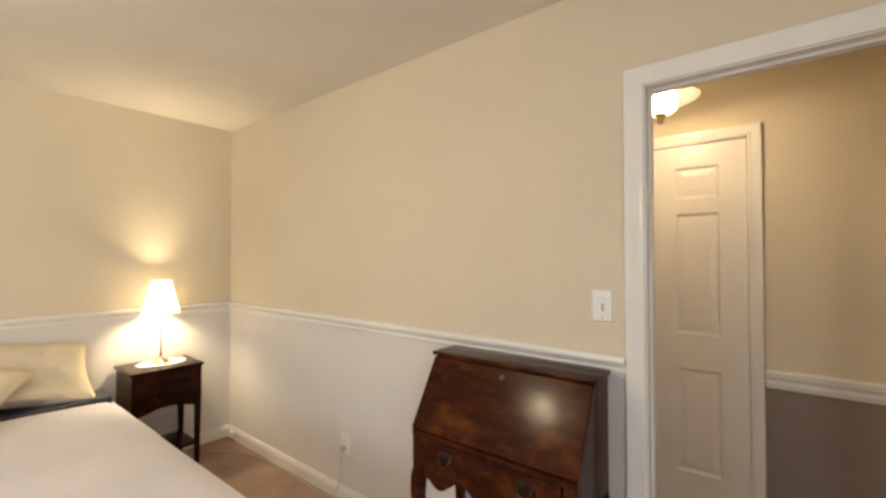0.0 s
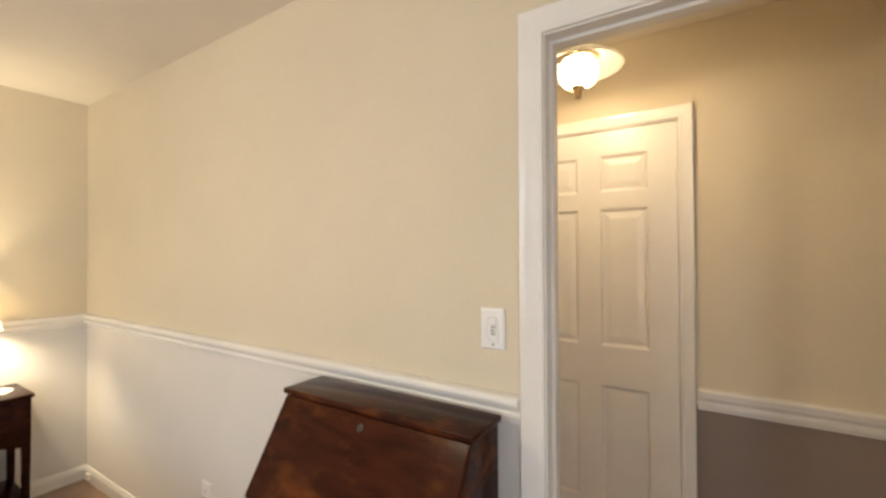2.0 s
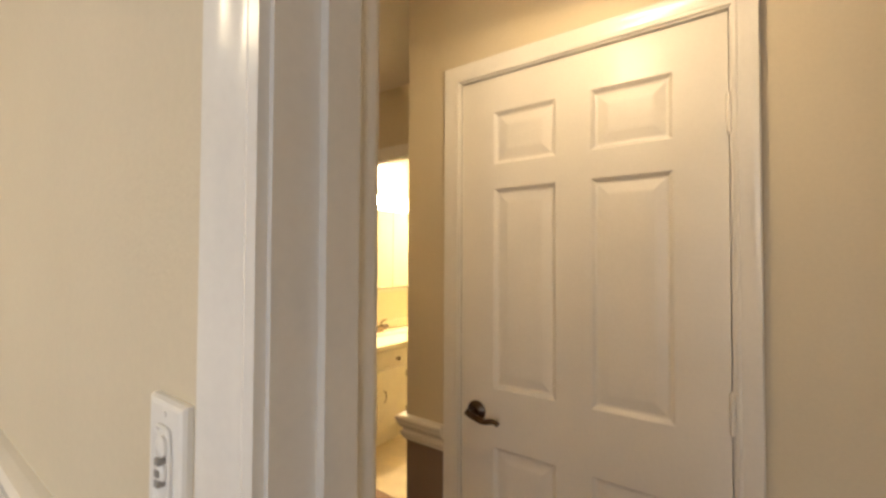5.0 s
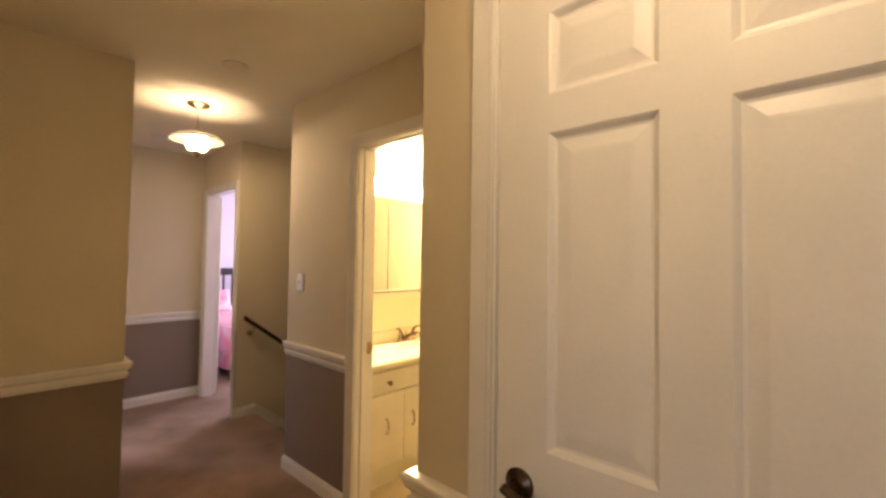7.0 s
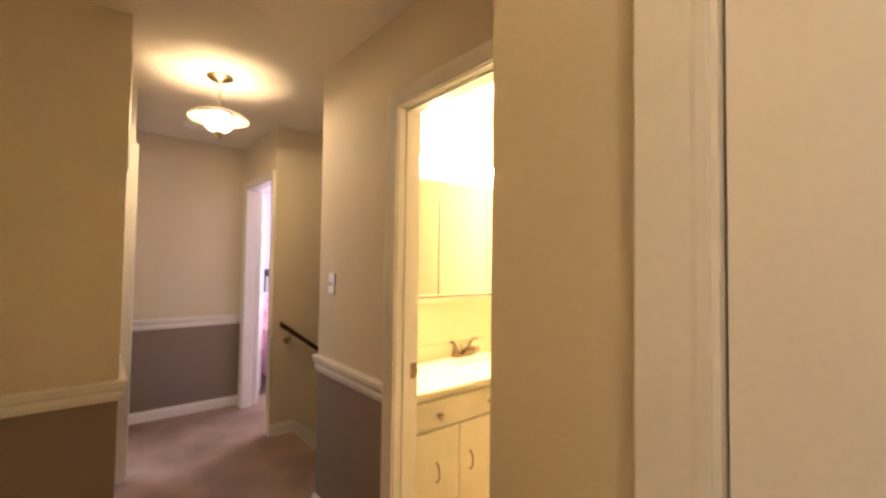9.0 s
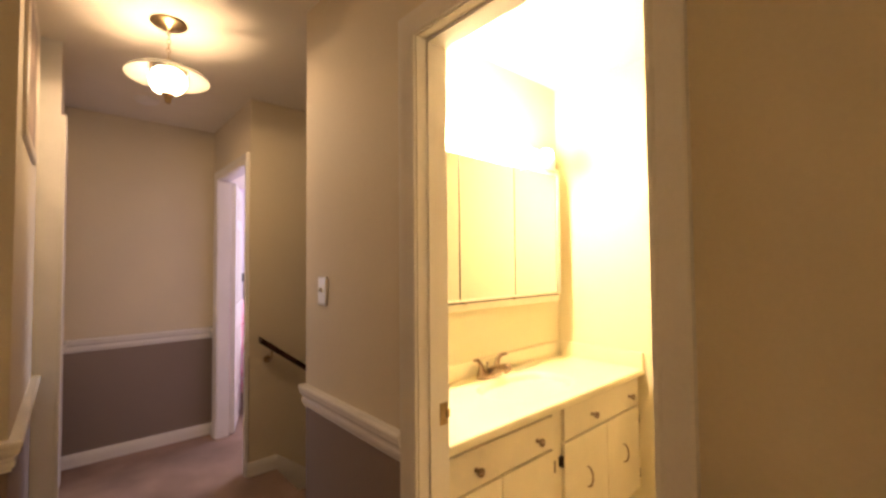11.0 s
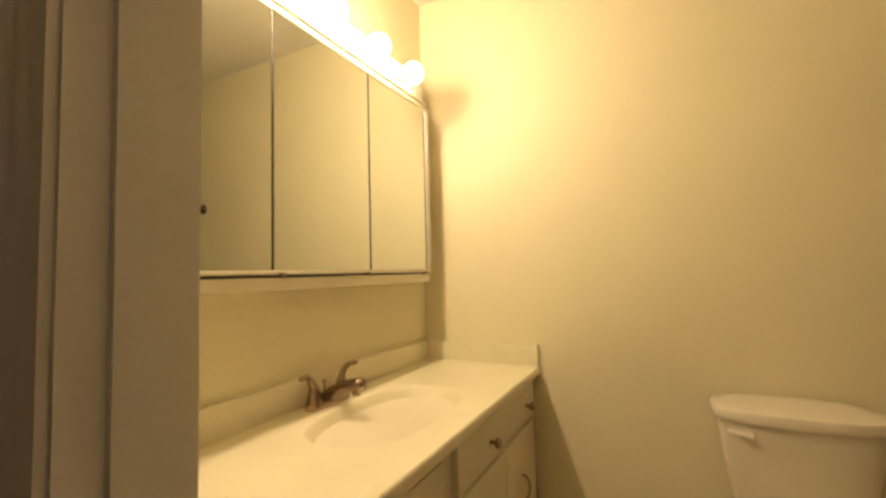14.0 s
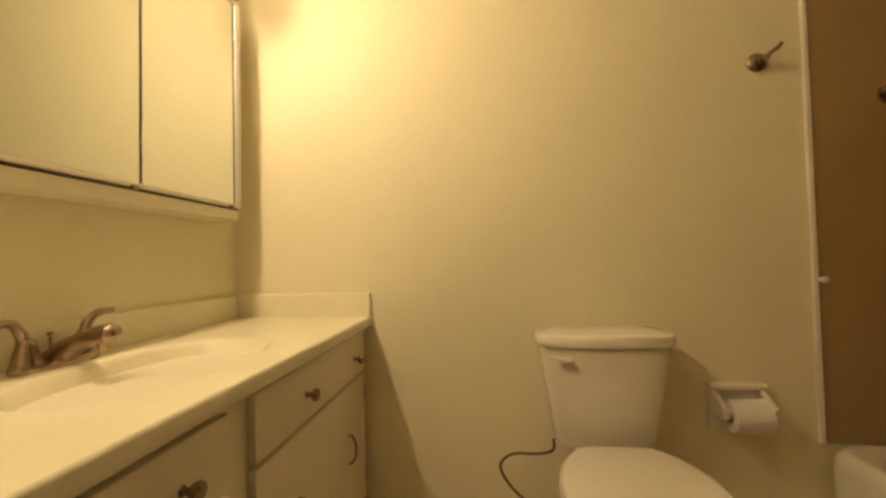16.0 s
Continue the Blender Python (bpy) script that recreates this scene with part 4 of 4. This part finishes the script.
# ---- pink bedroom ----
pb = thing("pink_bed", "bed with pink floral quilt and black headboard", "bed", (-5.95, 4.45, 0))
HX = -6.92
bm = B()
box(bm, HX - 0.02, HX + 0.02, 3.86, 5.04, 1.13, 1.24, 0.008)
box(bm, HX - 0.015, HX + 0.015, 3.90, 5.00, 0.55, 0.62, 0.004)
hb = part("headboard", bm, BLACKWOOD, pb, "black slatted headboard")
for i in range(9):
    bm = B()
    y = 3.93 + i * 0.13
    box(bm, HX - 0.010, HX + 0.010, y - 0.014, y + 0.014, 0.60, 1.14, 0.003)
    part("slat", bm, BLACKWOOD, hb)
for y in (3.88, 5.02):
    bm = B()
    lathe(bm, [(0, 0), (0.028, 0), (0.030, 1.25), (0, 1.27)], pose(HX, y, 0), 14)
    part("post", bm, BLACKWOOD, pb)
for x in (-5.05, -6.85):
    for y in (3.88, 4.94):
        bm = B()
        box(bm, x - 0.03, x + 0.03, y, y + 0.06, 0, 0.16, 0.004)
        part("leg", bm, BLACKWOOD, pb)
bm = B()
rings = []
for z, o in ((0.10, 0.0), (0.30, 0.012), (0.50, 0.0), (0.58, -0.03), (0.61, -0.10)):
    rings.append([(x + 0.015 * noise.noise(Vector((x * 3, y * 4, z * 2))), y + 0.02 * noise.noise(Vector((x * 5, y * 3, z * 2 + 3))), z) for x, y, _ in oval(-5.93, 4.45, 0.94 + o, 0.60 + o, z, 8, 80)])
loft(bm, rings)
part("quilt", bm, PINKBED, pb, "pink and white floral quilt")
cushion("pink_pillow", "pink floral pillow on the pink bed", -6.66, 4.2, 0.74, 0.6, 0.42, 0.18, pose(-6.68, 4.2, 0.74, 0, 58, 0) @ pose(0, 0, 0, 0, 0, 90), PINKBED)

# ---- bathroom: vanity ----
CT, CF = 0.782, -1.932
vanity = thing("vanity_cabinet", "ivory painted bathroom vanity cabinet", "cabinet", (-2.2, 4.15, 0))
VX = -1.968
bm = B()
box(bm, XV, VX, YW2, YF, 0.150, CT - 0.034)
box(bm, XV, VX - 0.065, YW2, YF, 0.004, 0.150)
part("body", bm, CABPAINT, vanity, smooth=False)


def front_panel(name, y0, y1, z0, z1):
    bm = B()
    box(bm, VX + 0.001, VX + 0.018, y0, y1, z0, z1, 0.004)
    return part(name, bm, CABPAINT, vanity)


def round_knob(parent, y, z):
    bm = B()
    lathe(bm, [(0, 0), (0.009, 0), (0.006, 0.004), (0.005, 0.012), (0.013, 0.017), (0.0155, 0.022), (0.014, 0.028), (0.008, 0.031), (0, 0.032)], pose(VX + 0.018, y, z, 0, 90), 20)
    part("knob", bm, NICKEL, parent, "brushed nickel knob")


def wire_pull(parent, y, z):
    x = VX + 0.018
    bm = B()
    tube(bm, curve([(x, y, z + 0.043), (x + 0.012, y, z + 0.040), (x + 0.022, y, z + 0.022), (x + 0.025, y, z), (x + 0.022, y, z - 0.022), (x + 0.012, y, z - 0.040), (x, y, z - 0.043)], 5), 0.0038, 10)
    part("pull", bm, NICKEL, parent, "arched brushed nickel pull")


def cab_hinge(parent, y, z):
    bm = B()
    tube(bm, [(VX + 0.012, y, z - 0.022), (VX + 0.012, y, z + 0.022)], 0.0055, 10)
    box(bm, VX + 0.0005, VX + 0.006, y - 0.012, y + 0.012, z - 0.020, z + 0.020, 0.001)
    part("hinge", bm, BRONZE, parent, "dark cabinet hinge")


d = front_panel("drawer", 3.47, 4.052, 0.600, 0.728)
round_knob(d, 3.600, 0.658)
round_knob(d, 3.940, 0.658)
d = front_panel("drawer", 4.130, 4.832, 0.600, 0.736)
round_knob(d, 4.355, 0.662)
round_knob(d, 4.722, 0.662)
for y0, y1, py, hy in ((3.47, 3.733, 3.590, 3.466), (3.737, 4.052, 3.80, 4.060), (4.130, 4.490, 4.307, 4.122), (4.494, 4.832, 4.650, 4.838)):
    dd = front_panel("door", y0, y1, 0.165, 0.590)
    wire_pull(dd, py, 0.400)
    for z in (0.24, 0.518):
        cab_hinge(dd, hy, z)

top = thing("countertop", "cream moulded vanity top with an integral oval basin", "countertop", (-2.2, 4.15, CT - 0.034))
SX, SY, SA, SB = -2.172, 4.172, 0.156, 0.264
bm = B()


def slab_edge(a):
    """Where a ray from the basin's middle leaves the slab."""
    c, d = math.cos(a), math.sin(a)
    reach = min(((CF if c > 0 else XV) - SX) / c if abs(c) > 1e-6 else 9, ((YF if d > 0 else YW2) - SY) / d if abs(d) > 1e-6 else 9)
    return SX + c * reach, SY + d * reach


angles = sorted([2 * math.pi * i / 120 for i in range(120)] + [math.atan2(y - SY, x - SX) % (2 * math.pi) for x in (XV, CF) for y in (YW2, YF)])
rings = [[(*slab_edge(a), CT) for a in angles]]
BOWL = ((1.10, 0.0), (1.05, 0.0), (1.02, -0.0012), (0.99, -0.006), (0.96, -0.016), (0.92, -0.034), (0.86, -0.060), (0.78, -0.087), (0.67, -0.110), (0.52, -0.130), (0.35, -0.142), (0.18, -0.148), (0.07, -0.150))
for e, dz in BOWL:
    ring = []
    for a in angles:
        r = e / (abs(math.cos(a) / SA) ** 2.5 + abs(math.sin(a) / SB) ** 2.5) ** 0.4
        ring.append((SX + r * math.cos(a), SY + r * math.sin(a), CT + dz))
    rings.append(ring)
loft(bm, rings, caps=False)
loft(bm, [[(CF + dx, y, CT + dz) for y in (YW2, YF)] for dx, dz in ((0, 0), (0.003, -0.002), (0.005, -0.006), (0.005, -0.026), (0.003, -0.032), (-0.03, -0.033))], caps=False, closed=False)
part("slab", bm, MARBLE, top, "cream cultured marble slab with oval basin")
bm = B()
box(bm, XV, XV + 0.020, YW2 + 0.001, YF - 0.0005, CT - 0.01, CT + 0.084, 0.004)
part("backsplash", bm, MARBLE, top)
bm = B()
box(bm, XV + 0.0205, CF + 0.002, YF - 0.020, YF, CT - 0.005, CT + 0.084, 0.004)
part("side_splash", bm, MARBLE, top)
bm = B()
lathe(bm, [(0, 0), (0.022, 0), (0.024, 0.003), (0.016, 0.005), (0.014, 0.002), (0, 0.002)], pose(SX, SY, CT - 0.150), 20)
part("drain", bm, NICKEL, top, "metal drain ring")

fa = thing("faucet", "brushed nickel two-lever basin faucet", "faucet", (-2.385, SY - 0.02, CT))
FX, FY = -2.385, 4.150
bm = B()
loft(bm, [oval(FX, FY, a, b, CT + z, 2.6, 28) for a, b, z in ((0.030, 0.085, 0.0), (0.031, 0.086, 0.008), (0.028, 0.083, 0.016), (0.020, 0.075, 0.020))])
part("base_plate", bm, NICKEL, fa)
bm = B()
pts = curve([(FX - 0.004, FY, CT + 0.010), (FX + 0.020, FY, CT + 0.030), (FX + 0.055, FY, CT + 0.048), (FX + 0.090, FY, CT + 0.060), (FX + 0.116, FY, CT + 0.062)], 6)
tube(bm, pts, [0.027 - 0.009 * min(1, i / 14) + 0.003 * max(0, i - 16) / 8 for i in range(len(pts))], 18)
lathe(bm, [(0, -0.010), (0.014, -0.006), (0.0205, 0.004), (0.021, 0.014), (0.016, 0.022), (0.007, 0.026), (0, 0.0265)], pose(FX + 0.108, FY, CT + 0.062, 0, 80), 20)
lathe(bm, [(0, 0), (0.011, 0), (0.012, 0.016), (0, 0.016)], pose(FX + 0.106, FY, CT + 0.034), 18)
part("spout", bm, NICKEL, fa)
for s in (-1, 1):
    y = FY + s * 0.058
    bm = B()
    lathe(bm, [(0, 0.014), (0.024, 0.014), (0.021, 0.030), (0.016, 0.050), (0.015, 0.058), (0.010, 0.064), (0, 0.066)], pose(FX, y, CT), 22)
    valve = part("valve_body", bm, NICKEL, fa)
    bm = B()
    pts = curve([(FX, y, CT + 0.052), (FX - 0.002, y + s * 0.010, CT + 0.078), (FX + 0.004, y + s * 0.030, CT + 0.096), (FX + 0.010, y + s * 0.062, CT + 0.098)], 6)
    tube(bm, pts, [0.012 - 0.0055 * i / (len(pts) - 1) for i in range(len(pts))], 12)
    part("lever", bm, NICKEL, valve)
bm = B()
tube(bm, [(FX - 0.016, FY, CT + 0.015), (FX - 0.016, FY, CT + 0.062)], 0.0025, 8)
lathe(bm, [(0, 0), (0.006, 0.001), (0.006, 0.007), (0, 0.009)], pose(FX - 0.016, FY, CT + 0.060), 12)
part("drain_lift_rod", bm, NICKEL, fa)

# medicine cabinet
MX, MY0, MY1, MZ0, MZ1 = -2.345, 3.455, 4.722, 1.128, 1.895
mc = thing("medicine_cabinet", "white three-door mirrored medicine cabinet", "medicine cabinet", (XV, 4.09, MZ0))
bm = B()
box(bm, XV, MX, MY0, MY1, MZ0, MZ1, 0.006)
part("body", bm, CABPAINT, mc)
bm = B()
box(bm, MX - 0.001, MX + 0.012, 4.690, MY1 - 0.003, 1.1785, 1.8515, 0.003)
part("stile", bm, TRIM, mc, "white end stile")
# solid dark strip painting the shade below the doors
bm = B()
box(bm, MX - 0.001, MX + 0.0015, MY0 + 0.004, MY1 - 0.006, 1.1605, 1.1675)
part("rail_gap_shade", bm, DARKSLOT, mc, "dark strip for the shade under the doors", smooth=False)
for z0, z1 in ((1.168, 1.178), (1.852, 1.866), (1.880, 1.890)):
    bm = B()
    box(bm, MX - 0.001, MX + 0.010, MY0, MY1, z0, z1, 0.003)
    part("track", bm, CABPAINT, mc, "white trim track")
for k, (y0, y1) in enumerate(((3.482, 3.904), (3.910, 4.304), (4.310, 4.684))):
    bm = B()
    box(bm, MX + 0.002, MX + 0.007, y0, y1, 1.179, 1.851, 0.0015)
    md = part("mirror_door", bm, MIRROR, mc, "mirrored door", smooth=False)
    # no real gap here: a dark strip carries its shade
    bm = B()
    box(bm, MX + 0.0015, MX + 0.0085, y1 - 0.0005, y1 + 0.004, 1.179, 1.851)
    part("door_gap_shade", bm, DARKSLOT, md, "dark strip for the shaded door gap", smooth=False)
    bm = B()
    box(bm, MX + 0.006, MX + 0.018, y1 - 0.03 + 0.05 * (k == 0), y1 - 0.012 + 0.05 * (k == 0), 1.160, 1.172, 0.002)
    part("catch", bm, NICKEL, md, "small metal catch")
vl = thing("vanity_light", "strip of lit round bulbs above the mirror", "vanity light", (XV, 4.09, MZ1))
bm = B()
box(bm, XV, MX - 0.004, MY0 + 0.03, MY1 - 0.01, MZ1 + 0.001, MZ1 + 0.095, 0.008)
part("back_bar", bm, CERAMIC, vl, "white lamp bar")
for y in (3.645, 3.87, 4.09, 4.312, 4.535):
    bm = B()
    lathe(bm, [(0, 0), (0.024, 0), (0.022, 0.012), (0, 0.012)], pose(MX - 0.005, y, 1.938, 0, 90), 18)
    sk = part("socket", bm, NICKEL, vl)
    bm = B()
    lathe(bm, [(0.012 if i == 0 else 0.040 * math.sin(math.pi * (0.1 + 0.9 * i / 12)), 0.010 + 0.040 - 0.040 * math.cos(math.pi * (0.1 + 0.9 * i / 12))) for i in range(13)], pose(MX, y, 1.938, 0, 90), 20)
    # emission lowered towards the far wall to even out its lighting
    part("globe_bulb", bm, BULB_DIMMED if y > 4.5 else BULB_HALF if y > 4.3 else BULB, sk, "glowing round bulb")

# toilet
TX, TYB = -1.157, YF - 0.012
toilet = thing("toilet", "cream ceramic toilet with closed lid", "toilet", (TX, 4.5, 0))
bm = B()
loft(bm, [[(x, y, z) for x, y, _ in oval(TX, TYB - dp / 2, w, dp / 2, z, 3.2, 44)] for w, dp, z in
          ((0.132, 0.150, 0.395), (0.148, 0.165, 0.403), (0.156, 0.172, 0.425), (0.170, 0.184, 0.52), (0.187, 0.195, 0.62), (0.198, 0.202, 0.706))])
part("tank", bm, CERAMIC, toilet)
bm = B()
loft(bm, [[(x, y, z) for x, y, _ in oval(TX, TYB - dp / 2, w, dp / 2, z, 3.0, 44)] for w, dp, z in
          ((0.196, 0.200, 0.7065), (0.206, 0.211, 0.709), (0.208, 0.214, 0.714), (0.208, 0.214, 0.734), (0.205, 0.211, 0.741), (0.190, 0.197, 0.745))])
part("tank_lid", bm, CERAMIC, toilet)
bm = B()
lx, ly, lz = TX - 0.152, TYB - 0.190, 0.678
lathe(bm, [(0, 0), (0.013, 0), (0.013, 0.008), (0, 0.010)], pose(lx + 0.03, ly, lz, 90), 14)
tube(bm, [(lx + 0.036, ly - 0.014, lz - 0.003), (lx + 0.012, ly - 0.016, lz + 0.002), (lx - 0.024, ly - 0.013, lz + 0.008)], [0.010, 0.007, 0.005], 10)
part("flush_lever", bm, CERAMIC, toilet, "white flush lever")
yc = TYB - 0.20 - 0.245
bm = B()
rings = []
for z, a, b, sh in ((0.004, 0.105, 0.20, 0.06), (0.04, 0.100, 0.19, 0.06), (0.14, 0.095, 0.17, 0.055), (0.24, 0.125, 0.20, 0.035), (0.32, 0.165, 0.235, 0.01), (0.375, 0.180, 0.250, 0.0), (0.392, 0.180, 0.252, 0.0)):
    rings.append(oval(TX, yc + sh, a, b, z, 2.2, 40))
loft(bm, rings)
box(bm, TX - 0.10, TX + 0.10, TYB - 0.24, TYB - 0.05, 0.25, 0.394, 0.02)
part("bowl", bm, CERAMIC, toilet)
bm = B()
loft(bm, [oval(TX, yc, a, b, z, 2.2, 48, cut=yc + 0.215) for a, b, z in ((0.186, 0.256, 0.392), (0.190, 0.260, 0.397), (0.190, 0.260, 0.408), (0.186, 0.256, 0.412))])
part("seat", bm, CERAMIC, toilet)
bm = B()
loft(bm, [oval(TX, yc, a, b, z, 2.2, 48, cut=yc + 0.225) for a, b, z in ((0.182, 0.252, 0.4125), (0.188, 0.258, 0.416), (0.188, 0.258, 0.426), (0.180, 0.250, 0.434), (0.120, 0.180, 0.439))])
part("lid", bm, CERAMIC, toilet, "closed cream lid")
bm = B()
tube(bm, curve([(TX - 0.155, TYB - 0.09, 0.40), (TX - 0.158, TYB - 0.09, 0.365), (TX - 0.20, TYB - 0.075, 0.345), (TX - 0.285, TYB - 0.06, 0.335), (TX - 0.325, TYB - 0.05, 0.29), (TX - 0.29, TYB - 0.045, 0.22), (TX - 0.23, TYB - 0.03, 0.16), (TX - 0.215, TYB + 0.008, 0.15)], 8), 0.0047, 10)
part("supply_hose", bm, HOSE, toilet, "dark braided supply hose")
for s in (-1, 1):
    bm = B()
    tube(bm, [(TX + s * 0.07 - 0.018, yc + 0.236, 0.412), (TX + s * 0.07 + 0.018, yc + 0.236, 0.412)], 0.011, 12)
    part("seat_hinge", bm, CERAMIC, toilet)

# paper holder
tp = thing("paper_holder", "cream ceramic toilet paper holder with a roll", "paper holder", (-0.71, YF, 0.48))
bm = B()
box(bm, -0.800, -0.622, YF - 0.016, YF, 0.408, 0.556, 0.006)
part("back_plate", bm, CERAMIC, tp)
for x in (-0.792, -0.648):
    bm = B()
    loft(bm, [[(x + dx, y, z + dz) for dx, dz in ((0, -s), (0.016, -s), (0.016, s), (0, s))] for y, z, s in ((YF - 0.014, 0.495, 0.048), (YF - 0.05, 0.490, 0.030), (YF - 0.085, 0.480, 0.020), (YF - 0.092, 0.480, 0.014))])
    part("arm", bm, CERAMIC, tp)
bm = B()
box(bm, -0.800, -0.622, YF - 0.034, YF - 0.014, 0.536, 0.556, 0.006)
part("top_ledge", bm, CERAMIC, tp)
bm = B()
tube(bm, [(-0.778, YF - 0.075, 0.480), (-0.646, YF - 0.075, 0.480)], 0.010, 12)
part("spindle", bm, PLASTIC, tp)
rl = thing("toilet_paper_roll", "white toilet paper roll on its holder", "toilet paper", (-0.70, YF - 0.075, 0.43))
bm = B()
prof = [(0.020, -0.054), (0.048, -0.054), (0.050, -0.052), (0.050, 0.052), (0.048, 0.054), (0.020, 0.054), (0.020, -0.054)]
m = pose(-0.712, YF - 0.075, 0.470, 0, 90)
loft(bm, [[m @ Vector((r * math.cos(2 * math.pi * i / 36), r * math.sin(2 * math.pi * i / 36), z)) for i in range(36)] for r, z in prof], caps=False)
part("paper", bm, PAPER, rl)

# robe hook
hk = thing("robe_hook", "brushed nickel robe hook on the wall", "hook", (-0.60, YF, 1.615))
bm = B()
lathe(bm, [(0, 0), (0.030, 0), (0.031, 0.006), (0.026, 0.012), (0.012, 0.016), (0.010, 0.030), (0.014, 0.036), (0, 0.040)], pose(-0.600, YF, 1.612, 90), 24)
part("rose", bm, NICKEL, hk)
bm = B()
tube(bm, curve([(-0.600, YF - 0.034, 1.612), (-0.585, YF - 0.052, 1.622), (-0.568, YF - 0.058, 1.634), (-0.556, YF - 0.058, 1.648)], 6), 0.0065, 10)
tube(bm, curve([(-0.600, YF - 0.034, 1.612), (-0.600, YF - 0.056, 1.600), (-0.600, YF - 0.066, 1.612)], 6), 0.006, 10)
part("prong", bm, NICKEL, hk)

# tub and surround
TBX = -0.46
tub = thing("bathtub", "cream bathtub along the end wall", "bathtub", (-0.08, 4.15, 0))
bm = B()
cx, cy = (TBX + XR) / 2, (YW2 + YF) / 2
hw, hl = (XR - TBX) / 2 - 0.002, (YF - YW2) / 2 - 0.002
loft(bm, [oval(cx, cy, hw - o, hl - o, z, n, 48) for o, z, n in ((0.01, 0.004, 30), (0.0, 0.31, 16), (0.004, 0.345, 14), (0.016, 0.364, 12), (0.05, 0.368, 10), (0.075, 0.355, 6), (0.10, 0.20, 5), (0.15, 0.10, 4), (0.22, 0.09, 3))])
part("shell", bm, CERAMIC, tub)
bm = B()
lathe(bm, [(0, 0), (0.035, 0), (0.033, 0.006), (0, 0.007)], pose(cx, YF - 0.105, 0.30, 90), 20)
part("overflow_plate", bm, NICKEL, tub)
sr = thing("tub_surround", "tan moulded panels round the tub", "tub surround", (cx, YF, 0.39))
bm = B()
box(bm, TBX + 0.0175, XR, YF - 0.008, YF - 0.0005, 0.366, 1.86, 0.002)
part("end_panel", bm, SURROUND, sr)
bm = B()
box(bm, XR - 0.008, XR - 0.0005, YW2 + 0.009, YF - 0.009, 0.366, 1.86, 0.002)
part("side_panel", bm, SURROUND, sr)
bm = B()
box(bm, TBX + 0.0175, XR, YW2 + 0.0005, YW2 + 0.008, 0.366, 1.86, 0.002)
part("end_panel", bm, SURROUND, sr)
bm = B()
box(bm, TBX, TBX + 0.017, YF - 0.012, YF - 0.0005, 0.362, 1.872, 0.004)
part("edge_trim", bm, CERAMIC, sr, "pale edge strip")
bm = B()
lathe(bm, [(0, 0), (0.007, 0), (0.006, 0.008), (0.011, 0.014), (0.010, 0.022), (0, 0.024)], pose(TBX + 0.020, YF - 0.012, 0.888, 90), 14)
part("knob", bm, PLASTIC, sr, "small white knob")
rod = thing("shower_rod", "dark metal shower curtain rod", "shower rod", (TBX + 0.02, cy, 1.93))
bm = B()
tube(bm, [(TBX + 0.02, YW2 + 0.004, 1.930), (TBX + 0.02, YF - 0.004, 1.930)], 0.0125, 14)
part("tube", bm, BRONZE, rod)
for y, a in ((YF, 90), (YW2, -90)):
    bm = B()
    lathe(bm, [(0, 0), (0.026, 0), (0.024, 0.010), (0.014, 0.020), (0, 0.020)], pose(TBX + 0.02, y, 1.930, a), 18)
    part("flange", bm, NICKEL, rod)
sh = thing("hand_shower", "hand shower with a hanging metal hose", "shower", (-0.2, YF, 1.9))
bm = B()
lathe(bm, [(0, 0), (0.026, 0), (0.022, 0.008), (0, 0.010)], pose(-0.195, YF - 0.0005, 1.955, 90), 18)
tube(bm, curve([(-0.195, YF - 0.006, 1.955), (-0.195, YF - 0.07, 1.950), (-0.195, YF - 0.13, 1.905)], 6), 0.009, 10)
part("shower_arm", bm, BRONZE, sh)
bm = B()
tube(bm, [(-0.195, YF - 0.125, 1.91), (-0.195, YF - 0.155, 1.875)], 0.016, 12)
tube(bm, [(-0.195, YF - 0.15, 1.880), (-0.12, YF - 0.17, 1.79), (-0.05, YF - 0.20, 1.72)], [0.013, 0.014, 0.018], 12)
lathe(bm, [(0, 0), (0.030, 0), (0.038, 0.020), (0.030, 0.030), (0, 0.034)], look((-0.04, YF - 0.205, 1.71), (-0.30, YF - 0.50, 1.50)), 20)
part("spray_head", bm, BRONZE, sh)
bm = B()
tube(bm, curve([(-0.195, YF - 0.145, 1.87), (-0.24, YF - 0.11, 1.78), (-0.25, YF - 0.09, 1.62), (-0.235, YF - 0.09, 1.46), (-0.17, YF - 0.09, 1.38), (-0.08, YF - 0.10, 1.42), (-0.04, YF - 0.15, 1.55), (-0.05, YF - 0.19, 1.70)], 8), 0.011, 10)
part("hose", bm, BRONZE, sh)
bm = B()
lathe(bm, [(0, 0), (0.03, 0), (0.028, 0.008), (0.016, 0.012), (0.016, 0.035), (0, 0.04)], pose(-0.215, YF - 0.008, 1.48, 90), 18)
part("hose_bracket", bm, NICKEL, sh)
